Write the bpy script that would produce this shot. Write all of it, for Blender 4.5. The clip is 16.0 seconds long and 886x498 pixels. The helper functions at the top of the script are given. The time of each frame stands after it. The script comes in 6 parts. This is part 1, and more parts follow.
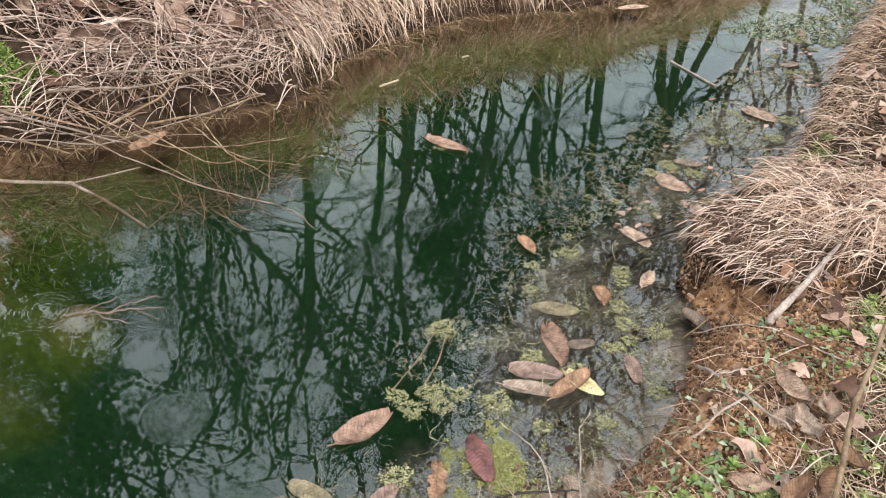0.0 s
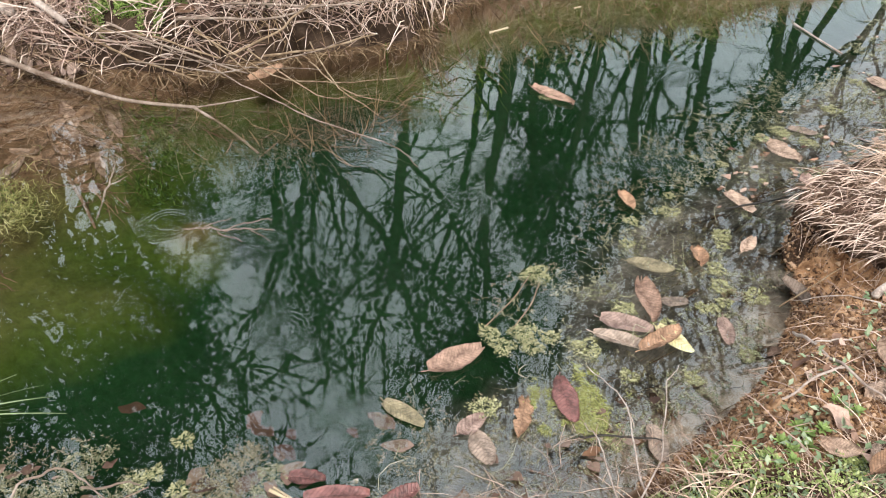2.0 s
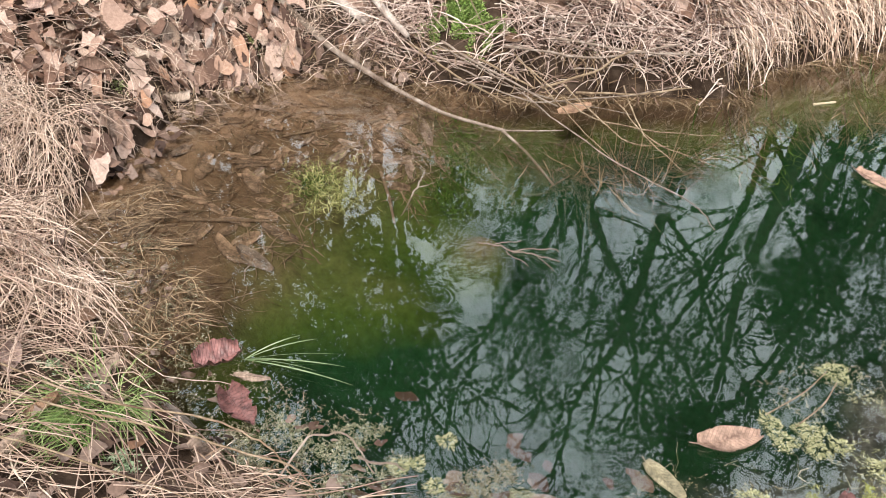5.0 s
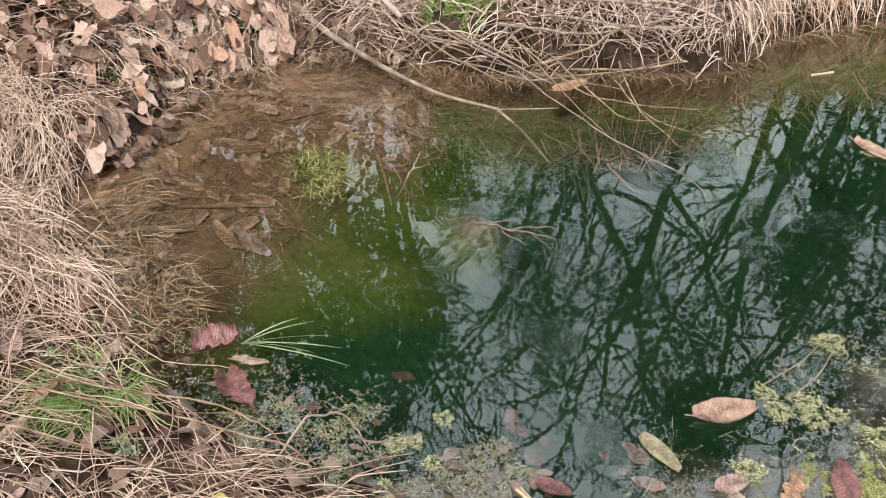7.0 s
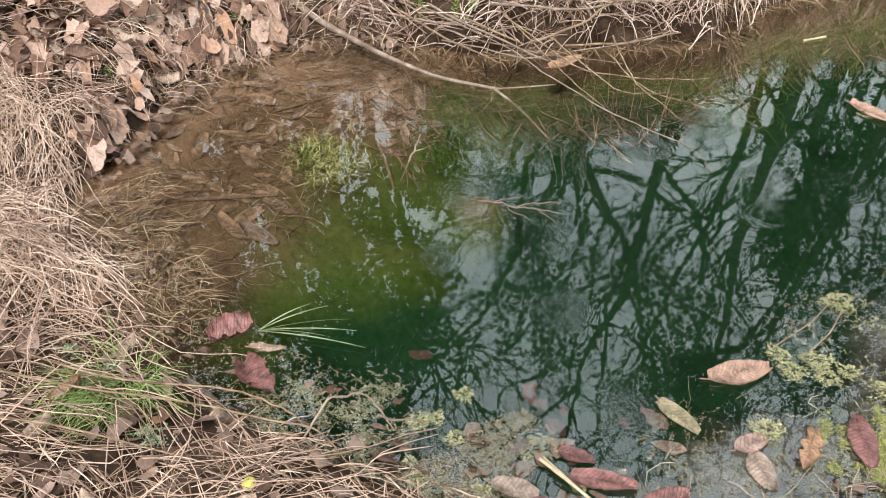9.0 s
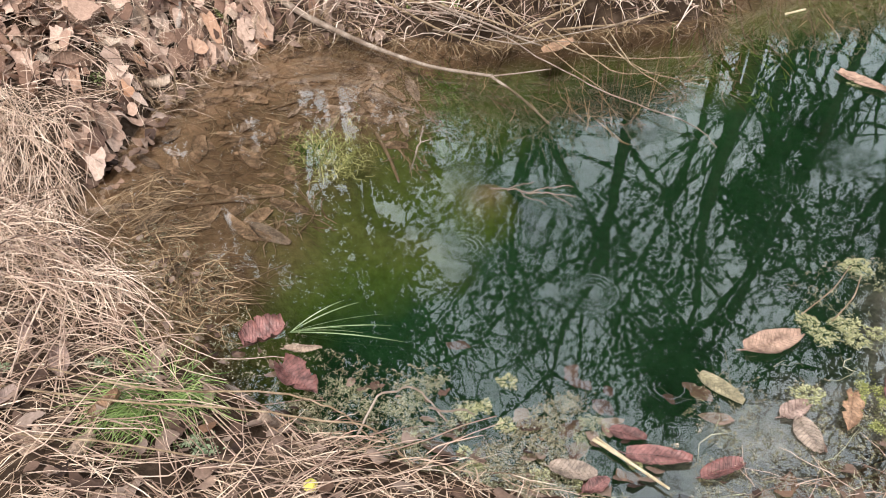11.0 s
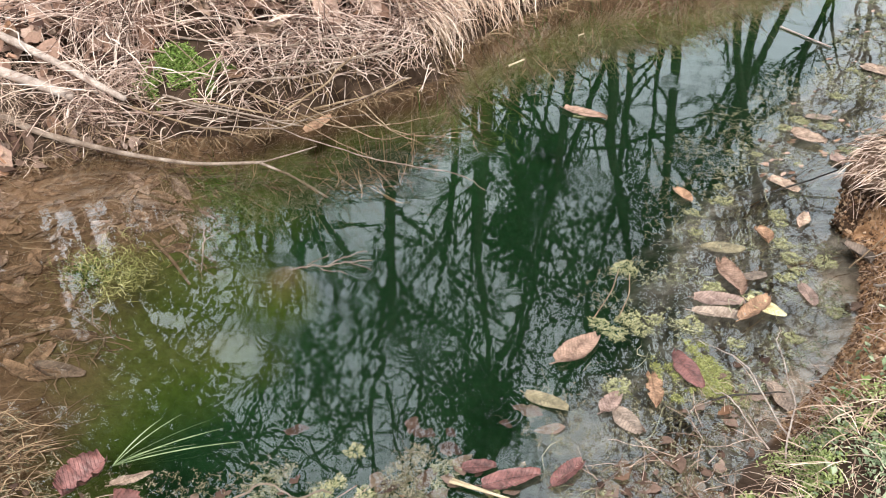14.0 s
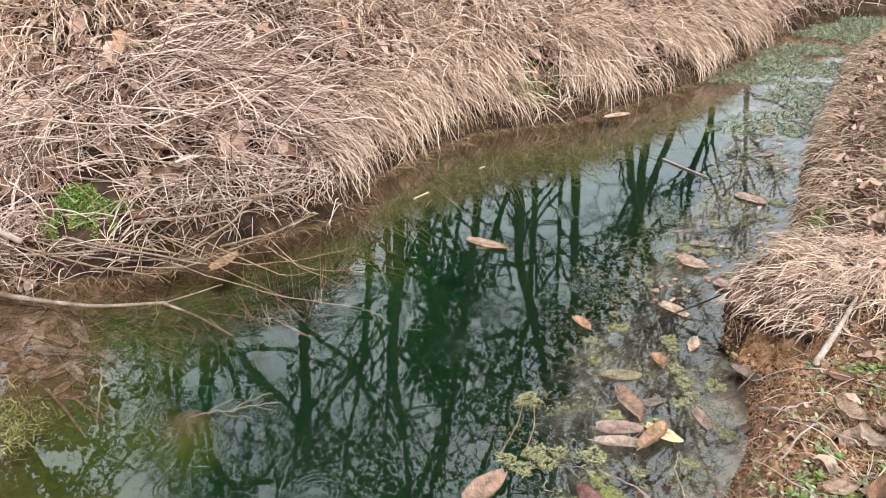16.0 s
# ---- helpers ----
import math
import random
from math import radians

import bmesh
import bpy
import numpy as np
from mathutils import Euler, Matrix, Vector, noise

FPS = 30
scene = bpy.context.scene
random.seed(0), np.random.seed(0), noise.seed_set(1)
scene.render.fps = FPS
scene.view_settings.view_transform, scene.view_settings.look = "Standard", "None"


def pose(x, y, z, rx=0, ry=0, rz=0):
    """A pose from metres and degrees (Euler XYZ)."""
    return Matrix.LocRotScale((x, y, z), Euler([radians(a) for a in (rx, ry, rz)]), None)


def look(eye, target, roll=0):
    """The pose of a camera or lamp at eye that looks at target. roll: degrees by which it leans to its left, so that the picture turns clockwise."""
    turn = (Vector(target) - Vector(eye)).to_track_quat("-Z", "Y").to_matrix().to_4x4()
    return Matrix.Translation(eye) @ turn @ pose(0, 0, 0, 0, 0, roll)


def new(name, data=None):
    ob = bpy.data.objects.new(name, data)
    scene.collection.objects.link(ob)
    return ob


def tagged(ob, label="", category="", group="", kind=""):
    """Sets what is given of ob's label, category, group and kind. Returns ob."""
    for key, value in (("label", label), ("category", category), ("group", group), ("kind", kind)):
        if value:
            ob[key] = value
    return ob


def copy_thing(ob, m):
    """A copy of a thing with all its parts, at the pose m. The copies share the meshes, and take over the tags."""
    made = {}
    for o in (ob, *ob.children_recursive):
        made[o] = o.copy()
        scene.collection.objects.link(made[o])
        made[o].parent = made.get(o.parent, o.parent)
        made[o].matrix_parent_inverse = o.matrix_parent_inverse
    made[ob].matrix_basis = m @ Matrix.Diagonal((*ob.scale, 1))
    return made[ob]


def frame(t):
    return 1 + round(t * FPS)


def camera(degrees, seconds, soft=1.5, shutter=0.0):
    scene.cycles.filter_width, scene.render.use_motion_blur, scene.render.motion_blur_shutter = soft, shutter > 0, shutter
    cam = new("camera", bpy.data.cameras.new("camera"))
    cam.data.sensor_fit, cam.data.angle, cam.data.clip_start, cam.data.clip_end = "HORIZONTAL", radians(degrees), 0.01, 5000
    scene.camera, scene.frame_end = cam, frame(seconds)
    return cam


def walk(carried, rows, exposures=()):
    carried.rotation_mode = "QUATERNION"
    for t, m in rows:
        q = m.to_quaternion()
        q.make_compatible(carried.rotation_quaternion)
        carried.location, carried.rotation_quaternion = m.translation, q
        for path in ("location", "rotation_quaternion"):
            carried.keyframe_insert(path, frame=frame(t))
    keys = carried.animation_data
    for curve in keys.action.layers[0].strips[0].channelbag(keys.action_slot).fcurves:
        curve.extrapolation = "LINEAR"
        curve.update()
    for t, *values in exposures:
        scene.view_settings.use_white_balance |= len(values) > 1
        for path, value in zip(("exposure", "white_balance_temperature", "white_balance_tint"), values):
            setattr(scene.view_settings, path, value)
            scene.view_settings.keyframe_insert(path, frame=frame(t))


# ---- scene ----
cam = camera(61.2, 16.0, soft=1.05)
PATH = [
    (0, (0.523, 0.402, 1.659), (0.167, 2.003, 0.515), 2.6),
    (0.5, (0.526, 0.361, 1.638), (0.157, 1.899, 0.413), 2.5),
    (1, (0.513, 0.334, 1.628), (0.115, 1.82, 0.35), 2.6),
    (1.5, (0.497, 0.319, 1.631), (0.03, 1.779, 0.347), 2.5),
    (2, (0.49, 0.311, 1.664), (-0.049, 1.776, 0.413), 2.9),
    (2.5, (0.492, 0.304, 1.673), (-0.114, 1.778, 0.465), 3.2),
    (3, (0.493, 0.296, 1.674), (-0.186, 1.761, 0.493), 3.2),
    (3.5, (0.469, 0.283, 1.683), (-0.292, 1.709, 0.506), 3.0),
    (4, (0.437, 0.268, 1.678), (-0.435, 1.621, 0.491), 2.4),
    (4.5, (0.392, 0.241, 1.669), (-0.6, 1.503, 0.476), 1.9),
    (5, (0.338, 0.204, 1.662), (-0.747, 1.387, 0.468), 2.3),
    (5.2, (0.346, 0.22, 1.659), (-0.789, 1.358, 0.469), 1.3),
    (7.5, (0.374, 0.222, 1.662), (-0.685, 1.386, 0.427), 0.0),
    (8, (0.366, 0.197, 1.662), (-0.686, 1.367, 0.427), -1.0),
    (8.5, (0.367, 0.175, 1.657), (-0.682, 1.341, 0.416), -1.6),
    (9, (0.353, 0.166, 1.649), (-0.696, 1.314, 0.392), -1.8),
    (9.2, (0.347, 0.171, 1.651), (-0.707, 1.306, 0.385), -1.8),
    (11.3, (0.182, 0.02, 1.652), (-0.751, 1.239, 0.369), -3.1),
    (11.5, (0.186, 0.017, 1.653), (-0.727, 1.249, 0.369), -3.2),
    (12, (0.228, 0.051, 1.651), (-0.62, 1.33, 0.369), -3.1),
    (12.5, (0.224, 0.049, 1.656), (-0.535, 1.403, 0.394), -3.1),
    (13, (0.167, 0.005, 1.671), (-0.494, 1.44, 0.445), -3.1),
    (13.5, (0.139, -0.038, 1.677), (-0.431, 1.469, 0.492), -3.0),
    (14, (0.144, -0.059, 1.685), (-0.346, 1.505, 0.538), -2.7),
    (14.5, (0.156, -0.07, 1.691), (-0.274, 1.543, 0.589), -2.2),
    (15, (0.157, -0.081, 1.709), (-0.226, 1.583, 0.668), -1.6),
    (15.5, (0.16, -0.073, 1.745), (-0.185, 1.645, 0.781), -1.0),
    (16, (0.192, -0.052, 1.785), (-0.112, 1.714, 0.896), -0.6),
]
EXPOSURE = ((0, 0.88), (1.0, 0.86), (1.5, 0.99), (2.5, 1.1), (3.5, 1.17), (5.0, 1.22), (7.5, 1.08), (9.0, 1.13), (12.5, 1.2), (14.5, 1.18), (15.5, 1.04), (16, 1.06))
walk(cam, [(t, look(eye, target, roll)) for t, eye, target, roll in PATH], EXPOSURE)

# ---- light: a bright overcast winter sky ----
SUN_EL, SUN_AZ = 48.0, 200.0
world = bpy.data.worlds.new("world")
scene.world = world
world.use_nodes = True
wn, wl = world.node_tree.nodes, world.node_tree.links
wn.clear()
w_out = wn.new("ShaderNodeOutputWorld")
w_bg = wn.new("ShaderNodeBackground")
w_sky = wn.new("ShaderNodeTexSky")
w_sky.sky_type = "NISHITA"
w_sky.sun_disc = False
w_sky.sun_elevation, w_sky.sun_rotation = radians(SUN_EL), radians(SUN_AZ)
w_sky.air_density, w_sky.dust_density = 1.0, 3.0
w_tc = wn.new("ShaderNodeTexCoord")
w_ns = wn.new("ShaderNodeTexNoise")
w_ns.inputs["Scale"].default_value = 2.2
w_ns.inputs["Detail"].default_value = 5.0
w_cr = wn.new("ShaderNodeValToRGB")
w_cr.color_ramp.elements[0].position, w_cr.color_ramp.elements[1].position = 0.3, 0.72
w_cr.color_ramp.elements[0].color = (6.6, 7.3, 8.0, 1)
w_cr.color_ramp.elements[1].color = (9.8, 10.2, 10.6, 1)
w_mx = wn.new("ShaderNodeMix")
w_mx.data_type = "RGBA"
w_mx.inputs[0].default_value = 0.86
w_bg.inputs["Strength"].default_value = 0.1
wl.new(w_tc.outputs["Generated"], w_ns.inputs["Vector"])
wl.new(w_ns.outputs["Fac"], w_cr.inputs["Fac"])
# the cloud deck brightens towards the zenith
w_sep = wn.new("ShaderNodeSeparateXYZ")
w_up = wn.new("ShaderNodeMapRange")
w_up.inputs["To Min"].default_value, w_up.inputs["To Max"].default_value = 0.8, 1.35
w_gr = wn.new("ShaderNodeVectorMath")
w_gr.operation = "SCALE"
wl.new(w_tc.outputs["Generated"], w_sep.inputs["Vector"])
wl.new(w_sep.outputs["Z"], w_up.inputs["Value"])
wl.new(w_cr.outputs["Color"], w_gr.inputs[0])
wl.new(w_up.outputs["Result"], w_gr.inputs["Scale"])
wl.new(w_sky.outputs["Color"], w_mx.inputs[6])
wl.new(w_gr.outputs["Vector"], w_mx.inputs[7])
wl.new(w_mx.outputs[2], w_bg.inputs["Color"])
wl.new(w_bg.outputs["Background"], w_out.inputs["Surface"])
sun_data = bpy.data.lights.new("sun", "SUN")
sun_data.energy, sun_data.angle, sun_data.color = 1.5, radians(12), (1.0, 0.95, 0.88)
sun = new("sun", sun_data)
sun.matrix_world = pose(0, 0, 30, 90 - SUN_EL, 0, SUN_AZ - 180 + 10)

# ---- materials ----
def material(name):
    m = bpy.data.materials.new(name)
    m.use_nodes = True
    n = m.node_tree.nodes
    n.clear()
    out = n.new("ShaderNodeOutputMaterial")
    b = n.new("ShaderNodeBsdfPrincipled")
    m.node_tree.links.new(b.outputs["BSDF"], out.inputs["Surface"])
    return m, n, m.node_tree.links, b


def ramp(n, stops):
    r = n.new("ShaderNodeValToRGB")
    e = r.color_ramp.elements
    while len(e) < len(stops):
        e.new(0.5)
    for k, (p, c) in enumerate(stops):
        e[k].position = p
        e[k].color = (*c, 1)
    return r


def noise_node(n, l, scale, detail=4.0, rough=0.6, coord="Object", stretch=None):
    tc = n.new("ShaderNodeTexCoord")
    src = tc.outputs[coord]
    if stretch:
        mp = n.new("ShaderNodeMapping")
        mp.inputs["Scale"].default_value = stretch
        l.new(src, mp.inputs["Vector"])
        src = mp.outputs["Vector"]
    t = n.new("ShaderNodeTexNoise")
    t.inputs["Scale"].default_value, t.inputs["Detail"].default_value, t.inputs["Roughness"].default_value = scale, detail, rough
    l.new(src, t.inputs["Vector"])
    return t


def mix_colour(n, l, kind, fac, a, b):
    m = n.new("ShaderNodeMix")
    m.data_type, m.blend_type = "RGBA", kind
    for sock, v in ((m.inputs[0], fac), (m.inputs[6], a), (m.inputs[7], b)):
        if hasattr(v, "is_linked"):
            l.new(v, sock)
        elif isinstance(v, tuple):
            sock.default_value = (*v, 1)
        else:
            sock.default_value = v
    return m.outputs[2]


def bump(n, l, height, dist, normal_to, strength=1.0):
    b = n.new("ShaderNodeBump")
    b.inputs["Distance"].default_value, b.inputs["Strength"].default_value = dist, strength
    l.new(height, b.inputs["Height"])
    l.new(b.outputs["Normal"], normal_to.inputs["Normal"])


def mottled(name, stops, scale, grain, relief, rough=0.9, spec=0.2, stretch=None, coord="Object"):
    """Two scales of noise: broad patches of colour and a fine grain, with relief."""
    m, n, l, b = material(name)
    big = noise_node(n, l, scale, 5, 0.62, coord, stretch)
    fine = noise_node(n, l, grain, 4, 0.7, coord, stretch)
    r = ramp(n, stops)
    l.new(big.outputs["Fac"], r.inputs["Fac"])
    g = ramp(n, [(0.25, (0.55, 0.55, 0.55)), (0.75, (1.25, 1.25, 1.25))])
    l.new(fine.outputs["Fac"], g.inputs["Fac"])
    l.new(mix_colour(n, l, "MULTIPLY", 0.8, r.outputs["Color"], g.outputs["Color"]), b.inputs["Base Color"])
    b.inputs["Roughness"].default_value, b.inputs["Specular IOR Level"].default_value = rough, spec
    bump(n, l, fine.outputs["Fac"], relief, b)
    return m


def fibres(name, stops, rough=0.8, spec=0.25, through_light=0.0, streak=60.0):
    """Stalks and blades: each takes its own colour, with a fine streak along it."""
    m, n, l, b = material(name)
    geo = n.new("ShaderNodeNewGeometry")
    r = ramp(n, stops)
    l.new(geo.outputs["Random Per Island"], r.inputs["Fac"])
    t = noise_node(n, l, streak, 3, 0.6)
    g = ramp(n, [(0.3, (0.6, 0.58, 0.55)), (0.7, (1.15, 1.15, 1.15))])
    l.new(t.outputs["Fac"], g.inputs["Fac"])
    l.new(mix_colour(n, l, "MULTIPLY", 0.75, r.outputs["Color"], g.outputs["Color"]), b.inputs["Base Color"])
    b.inputs["Roughness"].default_value, b.inputs["Specular IOR Level"].default_value = rough, spec
    return m


def leaf_material(name, base, dark, wet=0.75):
    """Dead leaf: veins fan out from the midrib, blotches and worn spots, a hue of its own for each leaf."""
    m, n, l, b = material(name)
    tc = n.new("ShaderNodeTexCoord")
    sep = n.new("ShaderNodeSeparateXYZ")
    l.new(tc.outputs["Object"], sep.inputs["Vector"])
    ab = n.new("ShaderNodeMath")
    ab.operation = "ABSOLUTE"
    l.new(sep.outputs["Y"], ab.inputs[0])
    k = n.new("ShaderNodeMath")
    k.operation = "MULTIPLY_ADD"
    k.inputs[1].default_value = -0.75
    l.new(ab.outputs[0], k.inputs[0])
    l.new(sep.outputs["X"], k.inputs[2])
    s = n.new("ShaderNodeMath")
    s.operation = "MULTIPLY"
    s.inputs[1].default_value = 520.0
    l.new(k.outputs[0], s.inputs[0])
    w = n.new("ShaderNodeMath")
    w.operation = "SINE"
    l.new(s.outputs[0], w.inputs[0])
    vein = n.new("ShaderNodeMapRange")
    vein.inputs["From Min"].default_value, vein.inputs["From Max"].default_value = 0.72, 1.0
    l.new(w.outputs[0], vein.inputs["Value"])
    blot = noise_node(n, l, 22, 5, 0.65)
    fine = noise_node(n, l, 160, 3, 0.7)
    r = ramp(n, [(0.36, dark), (0.5, base), (0.68, tuple(min(1, c * 1.55) for c in base))])
    l.new(blot.outputs["Fac"], r.inputs["Fac"])
    g = ramp(n, [(0.3, (0.62, 0.6, 0.58)), (0.75, (1.2, 1.2, 1.2))])
    l.new(fine.outputs["Fac"], g.inputs["Fac"])
    c = mix_colour(n, l, "MULTIPLY", 0.7, r.outputs["Color"], g.outputs["Color"])
    vm = n.new("ShaderNodeMath")
    vm.operation = "MULTIPLY"
    vm.inputs[1].default_value = 0.4
    l.new(vein.outputs["Result"], vm.inputs[0])
    c = mix_colour(n, l, "MIX", vm.outputs[0], c, tuple(x * 0.5 for x in dark))
    oi = n.new("ShaderNodeObjectInfo")
    hv = n.new("ShaderNodeHueSaturation")
    mr = n.new("ShaderNodeMapRange")
    mr.inputs["To Min"].default_value, mr.inputs["To Max"].default_value = 0.65, 1.25
    l.new(oi.outputs["Random"], mr.inputs["Value"])
    l.new(mr.outputs["Result"], hv.inputs["Value"])
    l.new(c, hv.inputs["Color"])
    l.new(hv.outputs["Color"], b.inputs["Base Color"])
    b.inputs["Roughness"].default_value, b.inputs["Specular IOR Level"].default_value = wet, 0.35
    bump(n, l, vein.outputs["Result"], 0.0015, b, 0.7)
    return m


def litter_material(name="leaf_litter", shade=1.0):
    m, n, l, b = material(name)
    geo = n.new("ShaderNodeNewGeometry")
    r = ramp(n, [(0.0, (0.06, 0.034, 0.026)), (0.3, (0.2, 0.125, 0.09)), (0.62, (0.4, 0.285, 0.225)), (0.88, (0.56, 0.44, 0.37)), (1.0, (0.36, 0.2, 0.115))])
    for e in r.color_ramp.elements:
        e.color = (e.color[0] * shade, e.color[1] * shade * 0.92, e.color[2] * shade * 0.88, 1)
    l.new(geo.outputs["Random Per Island"], r.inputs["Fac"])
    t = noise_node(n, l, 70, 4, 0.7)
    g = ramp(n, [(0.3, (0.6, 0.57, 0.55)), (0.7, (1.2, 1.2, 1.2))])
    l.new(t.outputs["Fac"], g.inputs["Fac"])
    l.new(mix_colour(n, l, "MULTIPLY", 0.8, r.outputs["Color"], g.outputs["Color"]), b.inputs["Base Color"])
    b.inputs["Roughness"].default_value, b.inputs["Specular IOR Level"].default_value = 0.8, 0.25
    bump(n, l, t.outputs["Fac"], 0.002, b)
    return m


SOIL_STOPS = [(0.3, (0.022, 0.014, 0.01)), (0.5, (0.05, 0.033, 0.023)), (0.7, (0.11, 0.075, 0.053))]
CLAY_STOPS = [(0.3, (0.15, 0.07, 0.035)), (0.5, (0.36, 0.2, 0.105)), (0.72, (0.58, 0.37, 0.22))]
ROOTY = mottled("rooty_brown_soil", [(0.3, (0.045, 0.026, 0.016)), (0.5, (0.11, 0.065, 0.04)), (0.72, (0.22, 0.14, 0.09))], 22, 120, 0.02)


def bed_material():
    """Brown soil and orange clay above the waterline; below it pale silt in the shallows, then the water's absorption
    painted in as olive and dark green with depth.
    """
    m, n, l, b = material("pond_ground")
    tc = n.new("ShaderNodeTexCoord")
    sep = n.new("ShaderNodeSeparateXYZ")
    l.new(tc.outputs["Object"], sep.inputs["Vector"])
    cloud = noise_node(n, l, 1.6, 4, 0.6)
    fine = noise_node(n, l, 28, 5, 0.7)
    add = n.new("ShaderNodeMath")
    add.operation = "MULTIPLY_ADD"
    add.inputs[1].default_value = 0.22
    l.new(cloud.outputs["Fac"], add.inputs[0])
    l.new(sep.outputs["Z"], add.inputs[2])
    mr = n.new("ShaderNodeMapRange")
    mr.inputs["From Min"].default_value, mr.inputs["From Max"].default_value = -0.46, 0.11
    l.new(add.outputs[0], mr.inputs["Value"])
    # olive to dark green by depth: the water's absorption, put into the bed colour
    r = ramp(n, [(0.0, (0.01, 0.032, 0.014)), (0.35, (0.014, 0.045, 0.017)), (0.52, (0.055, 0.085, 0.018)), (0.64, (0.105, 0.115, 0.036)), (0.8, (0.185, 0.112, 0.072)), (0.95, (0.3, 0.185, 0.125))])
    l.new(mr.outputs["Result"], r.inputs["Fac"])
    # a film of pale silt washed from the clay bank
    mask = n.new("ShaderNodeAttribute")
    mask.attribute_name = "silt"
    film = noise_node(n, l, 7, 4, 0.6)
    fr = ramp(n, [(0.3, (0.5, 0.36, 0.3)), (0.5, (0.66, 0.5, 0.43)), (0.7, (0.78, 0.61, 0.53))])
    l.new(film.outputs["Fac"], fr.inputs["Fac"])
    # dark rotten mud on the shelf below the low bank
    murk = n.new("ShaderNodeAttribute")
    murk.attribute_name = "mud"
    mud = ramp(n, [(0.3, (0.13, 0.112, 0.107)), (0.52, (0.26, 0.225, 0.21)), (0.72, (0.4, 0.35, 0.325))])
    l.new(film.outputs["Fac"], mud.inputs["Fac"])
    muddy = mix_colour(n, l, "MIX", murk.outputs["Fac"], r.outputs["Color"], mud.outputs["Color"])
    silted = mix_colour(n, l, "MIX", mask.outputs["Fac"], muddy, fr.outputs["Color"])
    g = ramp(n, [(0.3, (0.5, 0.5, 0.5)), (0.7, (1.3, 1.3, 1.3))])
    l.new(fine.outputs["Fac"], g.inputs["Fac"])
    # dry land
    land = noise_node(n, l, 5, 5, 0.62)
    soil = ramp(n, SOIL_STOPS)
    l.new(land.outputs["Fac"], soil.inputs["Fac"])
    lump = noise_node(n, l, 14, 5, 0.62)
    clay = ramp(n, CLAY_STOPS)
    l.new(lump.outputs["Fac"], clay.inputs["Fac"])
    clay_mask = n.new("ShaderNodeAttribute")
    clay_mask.attribute_name = "clay"
    dry = mix_colour(n, l, "MIX", clay_mask.outputs["Fac"], soil.outputs["Color"], clay.outputs["Color"])
    shore = n.new("ShaderNodeMapRange")
    shore.inputs["From Min"].default_value, shore.inputs["From Max"].default_value = -0.008, 0.004
    l.new(sep.outputs["Z"], shore.inputs["Value"])
    silted = mix_colour(n, l, "MIX", shore.outputs["Result"], silted, dry)
    l.new(mix_colour(n, l, "MULTIPLY", 0.6, silted, g.outputs["Color"]), b.inputs["Base Color"])
    b.inputs["Roughness"].default_value, b.inputs["Specular IOR Level"].default_value = 1.0, 0.0
    bump(n, l, fine.outputs["Fac"], 0.01, b)
    return m


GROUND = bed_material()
# rain rings on the water: centre, radius of the widest ring
RINGS = ((-0.53, 1.68, 0.09), (-1.0, 1.63, 0.08), (-0.8, 2.72, 0.1), (-0.84, 2.04, 0.07), (-1.19, 1.98, 0.1), (-0.1, 2.91, 0.1),
         (-0.17, 1.46, 0.06), (-0.71, 3.05, 0.12), (0.39, 3.19, 0.12), (-0.24, 2.57, 0.09), (0.3, 4.1, 0.13))


